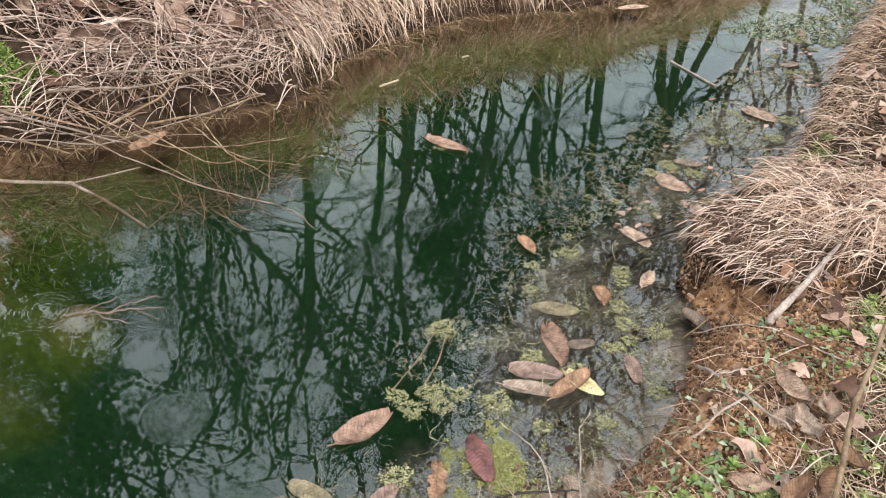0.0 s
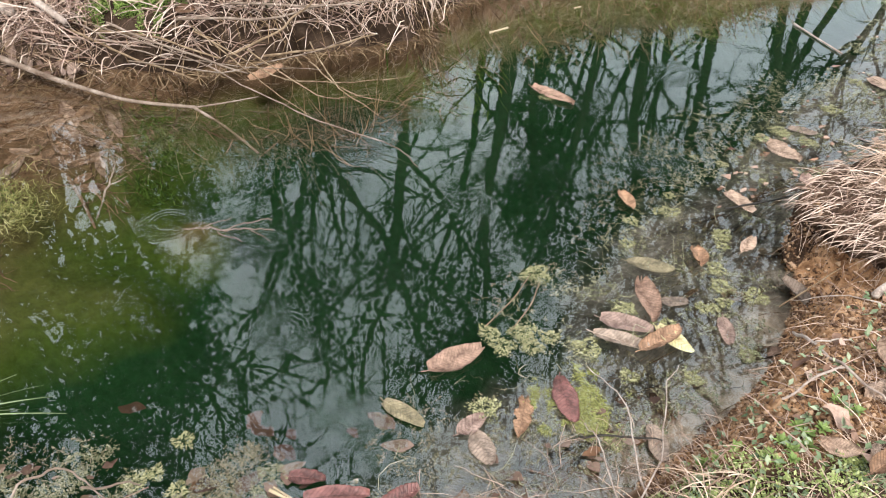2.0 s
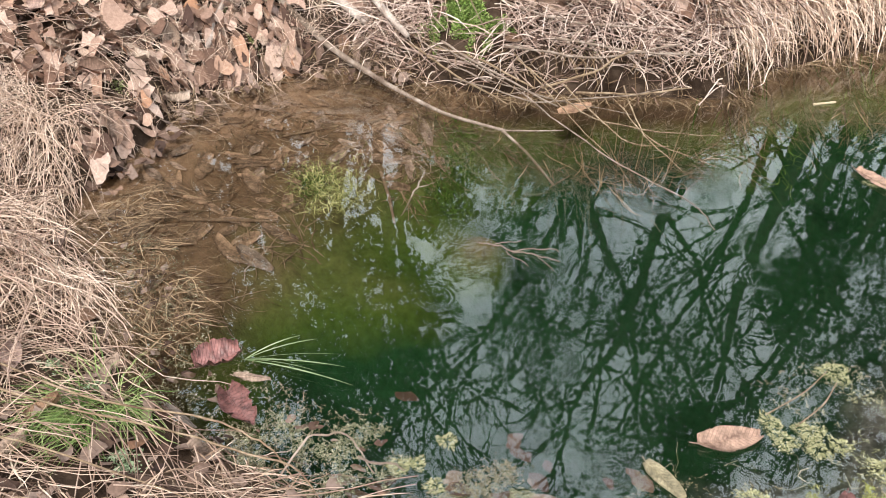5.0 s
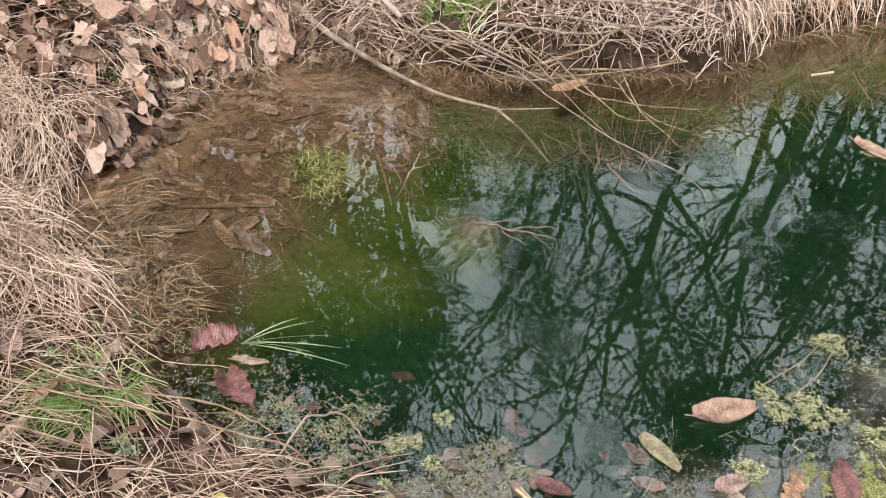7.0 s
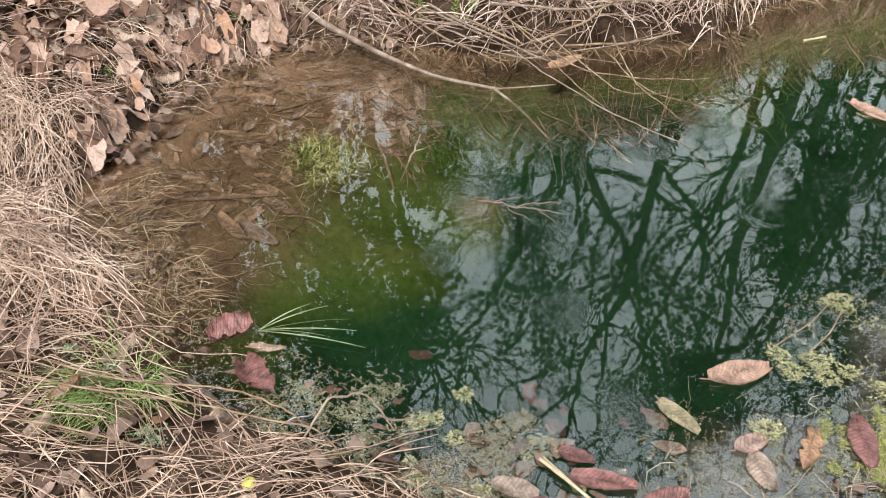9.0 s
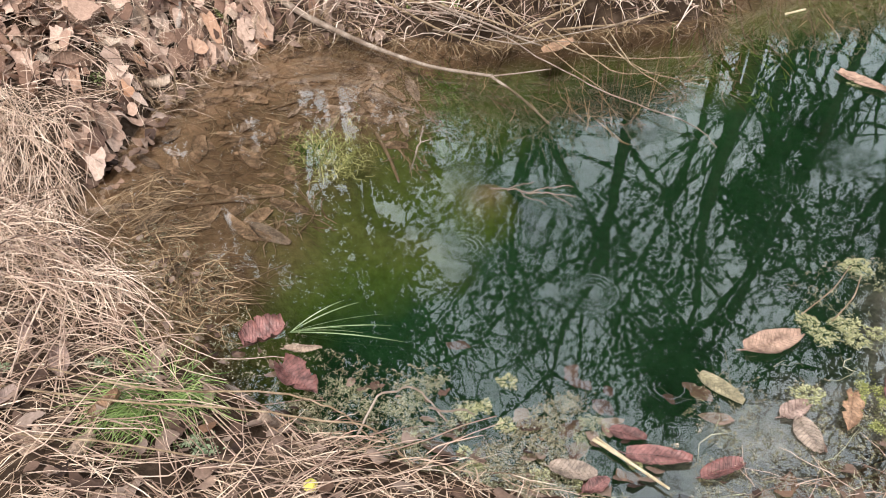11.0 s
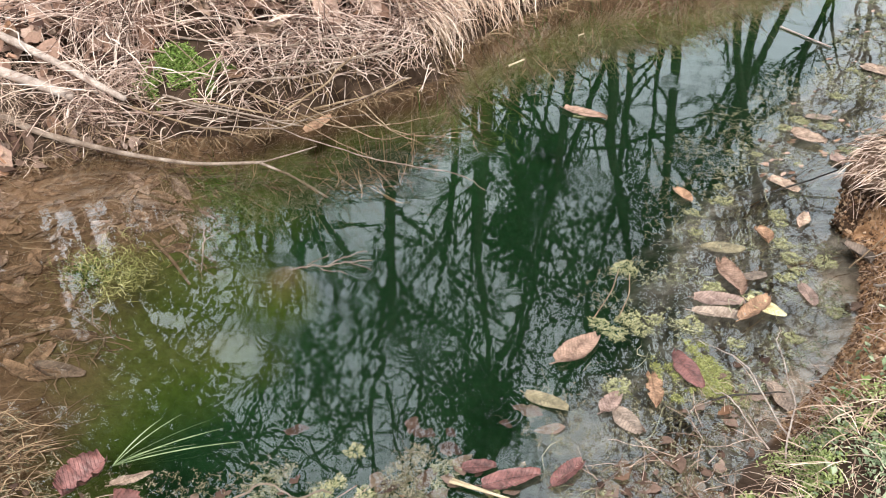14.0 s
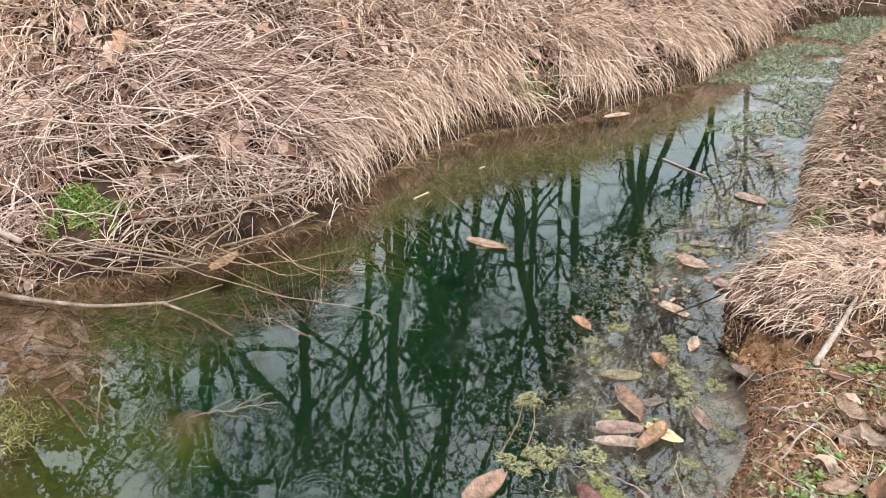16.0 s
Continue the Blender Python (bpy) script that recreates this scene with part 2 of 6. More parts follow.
def water_material():
    m = bpy.data.materials.new("pond_water")
    m.use_nodes = True
    n, l = m.node_tree.nodes, m.node_tree.links
    n.clear()
    out = n.new("ShaderNodeOutputMaterial")
    clear = n.new("ShaderNodeBsdfTransparent")
    clear.inputs["Color"].default_value = (0.86, 0.88, 0.8, 1)
    gloss = n.new("ShaderNodeBsdfGlossy")
    gloss.inputs["Roughness"].default_value = 0.0
    gloss.inputs["Color"].default_value = (0.95, 1.0, 1.0, 1)
    fres = n.new("ShaderNodeFresnel")
    fres.inputs["IOR"].default_value = WATER_IOR
    mix = n.new("ShaderNodeMixShader")
    l.new(fres.outputs["Fac"], mix.inputs["Fac"])
    l.new(clear.outputs["BSDF"], mix.inputs[1])
    l.new(gloss.outputs["BSDF"], mix.inputs[2])
    l.new(mix.outputs["Shader"], out.inputs["Surface"])
    tc = n.new("ShaderNodeTexCoord")
    soft = noise_node(n, l, 9, 2, 0.5)
    fine = noise_node(n, l, 34, 2, 0.5)
    patch = noise_node(n, l, 1.3, 2, 0.5)
    pr = n.new("ShaderNodeMapRange")
    pr.inputs["From Min"].default_value, pr.inputs["From Max"].default_value = 0.4, 0.62
    l.new(patch.outputs["Fac"], pr.inputs["Value"])

    def math_node(op, a, b=None):
        k = n.new("ShaderNodeMath")
        k.operation = op
        for s, v in zip(k.inputs, (a, b)):
            if v is None:
                continue
            if hasattr(v, "is_linked"):
                l.new(v, s)
            else:
                s.default_value = v
        return k.outputs[0]

    fine_h = math_node("MULTIPLY", math_node("MULTIPLY", fine.outputs["Fac"], 0.00013), math_node("ADD", math_node("MULTIPLY", pr.outputs["Result"], 0.75), 0.25))
    h = math_node("ADD", math_node("MULTIPLY", soft.outputs["Fac"], 0.0002), fine_h)
    for cx, cy, rad in RINGS:
        d = n.new("ShaderNodeVectorMath")
        d.operation = "DISTANCE"
        d.inputs[1].default_value = (cx, cy, 0)
        l.new(tc.outputs["Object"], d.inputs[0])
        wave = math_node("SINE", math_node("MULTIPLY", d.outputs["Value"], 6.283 / 0.017))
        off = math_node("DIVIDE", math_node("SUBTRACT", d.outputs["Value"], rad * 0.72), rad * 0.3)
        win = math_node("POWER", 2.718, math_node("MULTIPLY", math_node("MULTIPLY", off, off), -1.0))
        h = math_node("ADD", h, math_node("MULTIPLY", math_node("MULTIPLY", wave, win), 0.00009))
    bp = n.new("ShaderNodeBump")
    bp.inputs["Distance"].default_value, bp.inputs["Strength"].default_value = 1.0, 1.0
    l.new(h, bp.inputs["Height"])
    l.new(bp.outputs["Normal"], gloss.inputs["Normal"])
    return m


CRUMBS = fibres("clay_crumbs", [(0.0, (0.06, 0.03, 0.016)), (0.4, (0.2, 0.11, 0.06)), (0.8, (0.37, 0.225, 0.13)), (1.0, (0.52, 0.36, 0.24))], 0.8, 0.25)
WATER_IOR = 1.84
WATER = water_material()
STRAW = fibres("dry_grass", [(0.0, (0.09, 0.05, 0.037)), (0.25, (0.34, 0.225, 0.165)), (0.6, (0.64, 0.48, 0.385)), (1.0, (0.84, 0.68, 0.57))])
PALE_STRAW = fibres("pale_dry_grass", [(0.0, (0.26, 0.16, 0.105)), (0.4, (0.6, 0.43, 0.325)), (1.0, (0.86, 0.68, 0.545))])
STEMS = fibres("dead_stems", [(0.0, (0.06, 0.033, 0.026)), (0.25, (0.27, 0.17, 0.13)), (0.6, (0.64, 0.475, 0.395)), (1.0, (0.88, 0.72, 0.62))])
WET_STRAW = fibres("wet_brown_straw", [(0.0, (0.06, 0.035, 0.02)), (0.5, (0.2, 0.13, 0.075)), (1.0, (0.4, 0.28, 0.17))])
TURF = fibres("brown_turf", [(0.0, (0.1, 0.06, 0.04)), (0.35, (0.34, 0.225, 0.155)), (0.75, (0.62, 0.46, 0.34)), (1.0, (0.8, 0.65, 0.51))])
GREEN = fibres("green_leaves", [(0.0, (0.08, 0.14, 0.03)), (0.5, (0.19, 0.28, 0.07)), (1.0, (0.36, 0.43, 0.17))], 0.6, 0.35)
FRESH = fibres("fresh_green_weed", [(0.0, (0.13, 0.17, 0.05)), (0.5, (0.28, 0.33, 0.11)), (1.0, (0.48, 0.51, 0.25))], 0.8, 0.2)
GREY_GREEN = fibres("grey_green_leaves", [(0.0, (0.1, 0.14, 0.07)), (0.6, (0.24, 0.3, 0.17)), (1.0, (0.4, 0.44, 0.3))], 0.8, 0.2)
MOSS = fibres("moss", [(0.0, (0.09, 0.16, 0.03)), (0.5, (0.23, 0.34, 0.075)), (1.0, (0.45, 0.54, 0.2))], 0.8, 0.2)
PALE_WEED = fibres("pale_grey_weed", [(0.0, (0.1, 0.1, 0.06)), (0.5, (0.25, 0.25, 0.15)), (1.0, (0.46, 0.44, 0.3))], 0.8, 0.2)
ALGAE = fibres("floating_weed", [(0.0, (0.05, 0.042, 0.027)), (0.4, (0.15, 0.13, 0.075)), (0.8, (0.27, 0.24, 0.14)), (1.0, (0.42, 0.36, 0.26))], 0.6, 0.4)
DUCKWEED = fibres("yellow_green_algae", [(0.0, (0.12, 0.12, 0.04)), (0.5, (0.25, 0.26, 0.075)), (1.0, (0.42, 0.42, 0.17))], 0.7, 0.3)
PUFF = fibres("pale_algae", [(0.0, (0.13, 0.13, 0.06)), (0.5, (0.27, 0.265, 0.13)), (1.0, (0.46, 0.44, 0.26))], 0.8, 0.2)
BARK = mottled("dark_bark", [(0.3, (0.02, 0.018, 0.014)), (0.55, (0.05, 0.045, 0.035)), (0.75, (0.09, 0.09, 0.06))], 4, 40, 0.01, stretch=(1, 1, 0.2))
EVERGREEN = fibres("dark_evergreen", [(0.0, (0.01, 0.025, 0.01)), (0.6, (0.025, 0.05, 0.02)), (1.0, (0.05, 0.085, 0.03))], 0.5, 0.4)
PALE_WOOD = mottled("weathered_wood", [(0.3, (0.24, 0.175, 0.14)), (0.52, (0.44, 0.355, 0.3)), (0.72, (0.64, 0.55, 0.48))], 14, 110, 0.003, 0.8, 0.25)
GREY_WOOD = mottled("grey_brown_bark", [(0.3, (0.13, 0.088, 0.062)), (0.52, (0.26, 0.195, 0.15)), (0.72, (0.4, 0.325, 0.265))], 16, 110, 0.003, 0.8, 0.25)
BROWN_WOOD = mottled("brown_twig_bark", [(0.3, (0.1, 0.06, 0.035)), (0.52, (0.26, 0.18, 0.11)), (0.72, (0.42, 0.32, 0.22))], 18, 110, 0.003, 0.8, 0.25)
BLACK_WOOD = mottled("black_wet_twig", [(0.3, (0.012, 0.01, 0.008)), (0.7, (0.05, 0.04, 0.03))], 18, 110, 0.002, 0.5, 0.4)
STRAW_STICK = mottled("yellow_straw", [(0.3, (0.36, 0.27, 0.16)), (0.55, (0.52, 0.42, 0.27)), (0.75, (0.62, 0.53, 0.37))], 12, 90, 0.001, 0.6, 0.3)
REED = mottled("pale_green_reed", [(0.3, (0.15, 0.22, 0.09)), (0.55, (0.27, 0.34, 0.16)), (0.75, (0.42, 0.47, 0.28))], 12, 80, 0.001, 0.5, 0.35)
LITTER = litter_material()
MAUVE_LITTER = litter_material("soaked_mauve_litter", 0.5)
LEDGE_STEMS = fibres("brown_stalks", [(0.0, (0.1, 0.06, 0.045)), (0.4, (0.34, 0.225, 0.17)), (1.0, (0.64, 0.47, 0.37))])
WET_LITTER = litter_material("wet_leaf_litter", 0.5)
SCUM = fibres("green_scum", [(0.0, (0.13, 0.16, 0.09)), (0.5, (0.24, 0.28, 0.18)), (1.0, (0.38, 0.4, 0.3))], 0.7, 0.3)
SUNK = leaf_material("silted_sunken_leaf", (0.29, 0.18, 0.125), (0.13, 0.075, 0.05), 0.9)
SUNK_WOOD = mottled("silted_sunken_wood", [(0.3, (0.16, 0.1, 0.07)), (0.52, (0.26, 0.17, 0.12)), (0.72, (0.34, 0.24, 0.17))], 18, 90, 0.003, 0.95, 0.1)
SILTED_STRAW = fibres("silted_debris", [(0.0, (0.1, 0.06, 0.04)), (0.5, (0.24, 0.155, 0.105)), (1.0, (0.4, 0.28, 0.2))], 0.95, 0.1)
RAFT_WEED = fibres("yellow_green_water_weed", [(0.0, (0.12, 0.12, 0.04)), (0.5, (0.27, 0.26, 0.09)), (1.0, (0.48, 0.45, 0.22))], 0.8, 0.15)
POND_WEED = fibres("green_pond_weed", [(0.0, (0.03, 0.07, 0.012)), (0.5, (0.08, 0.15, 0.025)), (1.0, (0.16, 0.24, 0.05))], 0.8, 0.1)
LEAF = {
    "brown": leaf_material("brown_dead_leaf", (0.285, 0.18, 0.13), (0.13, 0.073, 0.05), 0.6),
    "orange": leaf_material("orange_dead_leaf", (0.35, 0.21, 0.13), (0.18, 0.1, 0.06), 0.65),
    "tan": leaf_material("tan_dead_leaf", (0.42, 0.3, 0.225), (0.2, 0.13, 0.09), 0.75),
    "pink": leaf_material("pinkish_brown_leaf", (0.35, 0.24, 0.195), (0.18, 0.11, 0.09), 0.5),
    "pale": leaf_material("pale_dead_leaf", (0.48, 0.37, 0.29), (0.27, 0.19, 0.14), 0.6),
    "red": leaf_material("dark_red_leaf", (0.19, 0.085, 0.075), (0.075, 0.034, 0.03), 0.4),
    "white": leaf_material("yellowish_white_leaf", (0.68, 0.6, 0.34), (0.5, 0.4, 0.2), 0.6),
    "olive": leaf_material("olive_wet_leaf", (0.24, 0.2, 0.12), (0.12, 0.1, 0.06), 0.5),
    "grey": leaf_material("grey_brown_wet_leaf", (0.24, 0.18, 0.14), (0.12, 0.09, 0.07), 0.5),
}

# ---- plan: the waterline, far shore first, then back along the near shore ----
FAR_SHORE = ((-2.6, 1.4), (-2.88, 1.85), (-2.8, 2.45), (-2.5, 2.78), (-1.95, 2.95), (-1.5, 3.4), (-1.06, 3.85), (-1.1, 4.3), (-0.81, 5.08), (-0.49, 5.53),
             (0.16, 5.93), (0.54, 6.31), (1.32, 7.3), (1.98, 8.37), (3.08, 10.53), (3.94, 11.5), (6.0, 12.9), (12.0, 15.0))
NEAR_SHORE = ((12.4, 13.9), (6.6, 12.2), (4.55, 10.9), (2.9, 7.99), (2.19, 6.15), (1.81, 5.16), (1.48, 4.07), (1.3, 3.56), (1.0, 3.2), (0.95, 2.8),
              (0.93, 2.4), (0.87, 2.1), (0.72, 1.82), (0.6, 1.6), (0.4, 1.25), (0.0, 1.08), (-0.35, 0.96), (-0.7, 0.84), (-1.1, 0.72), (-1.5, 0.72), (-1.75, 0.84), (-2.15, 0.9), (-2.4, 1.06))
SHORE = np.array(FAR_SHORE + NEAR_SHORE)
RNG = np.random.default_rng(7)


def value_noise(x, y, size, seed):
    """Smooth noise between -1 and 1 with cells of that size in metres."""
    g = np.random.default_rng(seed).uniform(-1, 1, (128, 128))
    u, v = np.asarray(x) / size + 1000.37, np.asarray(y) / size + 1000.71
    i, j = np.floor(u).astype(int), np.floor(v).astype(int)
    a, b = u - i, v - j
    a, b = a * a * (3 - 2 * a), b * b * (3 - 2 * b)
    i0, j0, i1, j1 = i % 128, j % 128, (i + 1) % 128, (j + 1) % 128
    return (g[i0, j0] * (1 - a) + g[i1, j0] * a) * (1 - b) + (g[i0, j1] * (1 - a) + g[i1, j1] * a) * b


def chain_distance(x, y, chain):
    c = np.array(chain)
    best = np.full(np.shape(x), 1e9)
    for (ax, ay), (bx, by) in zip(c[:-1], c[1:]):
        dx, dy = bx - ax, by - ay
        t = np.clip(((x - ax) * dx + (y - ay) * dy) / (dx * dx + dy * dy), 0, 1)
        best = np.minimum(best, np.hypot(x - ax - t * dx, y - ay - t * dy))
    return best


def in_pond(x, y):
    inside = np.zeros(np.shape(x), bool)
    for (ax, ay), (bx, by) in zip(SHORE, np.roll(SHORE, -1, 0)):
        cross = ((ay > y) != (by > y)) & (x < (bx - ax) * (y - ay) / (by - ay + 1e-12) + ax)
        inside ^= cross
    return inside


def smooth(a, b, v):
    t = np.clip((v - a) / (b - a), 0, 1)
    return t * t * (3 - 2 * t)


def lay_of_land(x, y):
    """Height, distance from the waterline (minus: in the water) and how far the far bank rules, 0 to 1."""
    x, y = np.asarray(x, float), np.asarray(y, float)
    wob = 0.045 * value_noise(x, y, 0.28, 3) + 0.02 * value_noise(x, y, 0.09, 4)
    df = chain_distance(x, y, FAR_SHORE)
    dn = chain_distance(x, y, NEAR_SHORE + (FAR_SHORE[0],))
    wet = in_pond(x, y)
    d = np.where(wet, -np.minimum(df, dn), np.minimum(df, dn)) + wob * 0.6
    far = smooth(-0.35, 0.35, dn - df)
    # far bank: a slope of about 35 degrees, lower at the pond's head
    crest = 0.42 + 1.05 * np.maximum(smooth(-3.2, -1.6, x + 0.2 * (y - 2.5)), smooth(3.6, 5.2, y))
    t = np.maximum(d, 0)
    undercut = smooth(-2.75, -2.4, x) * smooth(-0.85, -1.05, x) * smooth(4.6, 4.1, y)
    z_far = (0.05 + 0.09 * undercut) * smooth(0, 0.06, t) + crest * (1 - np.exp(-t / (crest * 1.2))) + 0.012 * t
    # near bank: low ledge; on its right a cut clay edge with turf above it
    ledge = 0.07 + 0.17 * smooth(0.55, 1.15, x + 0.1 * y)
    z_near = ledge * smooth(-0.01, 0.1 + 0.25 * smooth(0.0, 1.0, 0.95 - ledge * 3.2), t) + 0.05 * (1 - np.exp(-t / 0.8))
    rough = 0.03 * value_noise(x, y, 0.35, 5) + 0.014 * value_noise(x, y, 0.1, 6) + 0.006 * value_noise(x, y, 0.04, 8)
    dry = z_far * far + z_near * (1 - far) + rough * smooth(0.02, 0.3, t)
    # clods on the bare clay, and the hollow washed out under the turf
    clay = clay_zone(x, y, d)
    dry = dry + clay * (0.012 * value_noise(x, y, 0.12, 9) + 0.006 * value_noise(x, y, 0.04, 10)) * smooth(0.0, 0.08, d)
    rise = np.exp(-(((x - 1.46) / 0.34) ** 2 + ((y - 2.98) / 0.3) ** 2) ** 2)
    dry = dry + 0.05 * rise
    hollow = np.exp(-((((x - 1.0) * 0.87 - (y - 2.5) * 0.5) / 0.19) ** 2 + (((x - 1.0) * 0.5 + (y - 2.5) * 0.87) / 0.14) ** 2) ** 5)
    dry = dry * (1 - 0.96 * hollow)
    q = np.maximum(-d, 0)
    # steep drop at the corner puts the undercut's shade into the bed colour
    corner = smooth(-2.3, -1.9, x) * smooth(-0.9, -1.15, x) * smooth(2.3, 2.6, y) * smooth(4.4, 4.0, y)
    head = smooth(-0.85, -2.1, x)
    shelf = np.exp(-((dn / (0.42 + 0.1 * value_noise(x, y, 0.4, 13))) ** 2)) * smooth(-0.2, 0.4, x) * 0.93
    shoal = smooth(6.6, 8.2, y) * 0.9
    hump = 0.42 * np.exp(-((x + 1.3) ** 2 + (y - 1.72) ** 2) / 0.06) + 0.55 * np.exp(-((x + 1.27) ** 2 + (y - 2.2) ** 2) / 0.03)
    deep = 0.5 * (1 - 0.72 * head) * (1 - shelf) * (1 - shoal) * (1 - hump)
    bed = -0.015 - deep * (1 - np.exp(-q / (0.14 + 0.46 * head * (1 - corner) - 0.1 * corner + 0.14 * far * smooth(-1.2, -0.8, x)))) + 0.012 * value_noise(x, y, 0.12, 11) * smooth(0, 0.2, q)
    bed = np.minimum(bed, -0.008)
    return np.where(d > 0, np.maximum(dry, 0.012 * smooth(0, 0.05, d)), bed), d, far


def clay_zone(x, y, d):
    return smooth(0.45, 0.6, x) * smooth(3.0, 2.85, y) * smooth(1.5, 1.64, y) * smooth(0.46, 0.34, d + 0.08 * value_noise(x, y, 0.2, 12)) * (d > -0.02)


GX = np.arange(-7, 9, 0.035)
GY = np.arange(-2.5, 16, 0.035)
GZ = lay_of_land(*np.meshgrid(GX, GY, indexing="ij"))
GZ, GD, GF = GZ


def sampled(grid, x, y):
    u = np.clip((np.asarray(x) - GX[0]) / 0.035, 0, len(GX) - 1.001)
    v = np.clip((np.asarray(y) - GY[0]) / 0.035, 0, len(GY) - 1.001)
    i, j = u.astype(int), v.astype(int)
    a, b = u - i, v - j
    return (grid[i, j] * (1 - a) + grid[i + 1, j] * a) * (1 - b) + (grid[i, j + 1] * (1 - a) + grid[i + 1, j + 1] * a) * b


def ground_z(x, y):
    """Top of the ground, or of the water where there is water."""
    return np.maximum(sampled(GZ, x, y), 0.0)


# ---- mesh helpers ----
def quick_mesh(name, verts, faces, mats, index=None, smooth_faces=True):
    """A mesh from an array of points and an array of equal-sided faces."""
    verts, faces = np.asarray(verts, np.float32), np.asarray(faces, np.int32)
    me = bpy.data.meshes.new(name)
    k = faces.shape[1]
    me.vertices.add(len(verts))
    me.vertices.foreach_set("co", verts.ravel())
    me.loops.add(faces.size)
    me.loops.foreach_set("vertex_index", faces.ravel())
    me.polygons.add(len(faces))
    me.polygons.foreach_set("loop_start", np.arange(0, faces.size, k, dtype=np.int32))
    me.polygons.foreach_set("loop_total", np.full(len(faces), k, np.int32))
    me.polygons.foreach_set("use_smooth", np.full(len(faces), smooth_faces))
    if index is not None:
        me.polygons.foreach_set("material_index", np.asarray(index, np.int32))
    for m in (mats if isinstance(mats, (list, tuple)) else [mats]):
        me.materials.append(m)
    me.update(calc_edges=True)
    return me


def unit(v):
    return v / np.maximum(np.linalg.norm(v, axis=-1, keepdims=True), 1e-9)


def spines(base, heading, length, droop, segs, wander=0.15, clear=0.004, over_water=0.0):
    """Bent centre lines of n stalks, (n, segs + 1, 3), that lie on the ground where they would sink into it."""
    n = len(base)
    p = np.empty((n, segs + 1, 3))
    p[:, 0] = base
    d = unit(heading)
    step = (length / segs)[:, None]
    for k in range(segs):
        p[:, k + 1] = p[:, k] + d * step
        floor_z = ground_z(p[:, k + 1, 0], p[:, k + 1, 1]) + clear
        low = p[:, k + 1, 2] < floor_z
        p[low, k + 1, 2] = floor_z[low]
        d = unit(unit(p[:, k + 1] - p[:, k]) + RNG.normal(0, wander, (n, 3)) + np.outer(droop, (0, 0, -1)))
    return p


def ribbons(p, width):
    """Folded blades along the centre lines: two strips that meet in a keel, tapering to a point."""
    n, s, _ = p.shape
    t = unit(np.gradient(p, axis=1))
    side = unit(np.cross(t, np.array([0, 0, 1.0]) + RNG.normal(0, 0.5, (n, 1, 3))))
    up = np.cross(side, t)
    w = width[:, None] * np.array([0.75, 1, 0.95, 0.8, 0.55, 0.2, 0.1])[np.linspace(0, 5, s).astype(int)][None, :]
    v = np.stack((p + side * w[..., None] * 0.5, p - up * w[..., None] * 0.22, p - side * w[..., None] * 0.5), 2).reshape(-1, 3)
    b = (np.arange(n)[:, None] * s + np.arange(s - 1)[None, :]).ravel() * 3
    f = np.concatenate([np.stack((b + i, b + i + 1, b + i + 4, b + i + 3), 1) for i in (0, 1)])
    return v, f


def rods(p, radius, sides=4, taper=0.35):
    """Round stalks along the centre lines."""
    n, s, _ = p.shape
    t = unit(np.gradient(p, axis=1))
    a = unit(np.cross(t, np.array([0.31, 0.2, 0.93])))
    b = np.cross(t, a)
    r = radius[:, None] * np.linspace(1, taper, s)[None, :]
    ang = np.arange(sides) * 2 * np.pi / sides
    v = (p[:, :, None] + r[..., None, None] * (a[:, :, None] * np.cos(ang)[:, None] + b[:, :, None] * np.sin(ang)[:, None])).reshape(-1, 3)
    k = (np.arange(n)[:, None] * s + np.arange(s - 1)[None, :]).ravel() * sides
    f = np.concatenate([np.stack((k + i, k + (i + 1) % sides, k + sides + (i + 1) % sides, k + sides + i), 1) for i in range(sides)])
    return v, f


def limb(points, radii, sides=8, wobble=0.06, crook=0.0):
    """One stick through the given points, with knots and closed ends."""
    pts = np.array(points, float)
    t = np.linspace(0, len(pts) - 1, (len(pts) - 1) * 6 + 1)
    c = np.stack([np.interp(t, np.arange(len(pts)), pts[:, i]) for i in range(3)], 1)
    if len(pts) > 2:
        for _ in range(3):
            c[1:-1] = (c[:-2] + 2 * c[1:-1] + c[2:]) / 4
    if crook:
        kink = np.random.default_rng(int(abs(pts[:, :2].sum()) * 1000)).normal(0, crook, c.shape)
        kink[1:-1] = (kink[:-2] + kink[1:-1] + kink[2:]) / 1.7
        kink[0] = kink[-1] = 0
        c = c + kink
    r = np.interp(t, np.linspace(0, len(pts) - 1, len(radii)), radii)
    r = r * (1 + wobble * np.random.default_rng(len(pts) * 7 + int(abs(pts[0, 0]) * 100)).normal(0, 1, len(r)))
    d = unit(np.gradient(c, axis=0))
    a = unit(np.cross(d, np.array([0.13, 0.27, 0.95])))
    b = np.cross(d, a)
    ang = np.arange(sides) * 2 * np.pi / sides
    v = (c[:, None] + r[:, None, None] * (a[:, None] * np.cos(ang)[:, None] + b[:, None] * np.sin(ang)[:, None])).reshape(-1, 3)
    k = np.arange(len(c) - 1) * sides
    f = np.concatenate([np.stack((k + i, k + (i + 1) % sides, k + sides + (i + 1) % sides, k + sides + i), 1) for i in range(sides)])
    n0 = len(v)
    v = np.concatenate((v, c[:1] - d[:1] * r[0] * 0.4, c[-1:] + d[-1:] * r[-1] * 0.4))
    ring0, ring1 = np.arange(sides), n0 - sides + np.arange(sides)
    caps = np.concatenate((np.stack((np.full(sides, n0), np.roll(ring0, -1), ring0, np.full(sides, n0)), 1), np.stack((np.full(sides, n0 + 1), ring1, np.roll(ring1, -1), np.full(sides, n0 + 1)), 1)))
    return v, f, caps[:, :3]


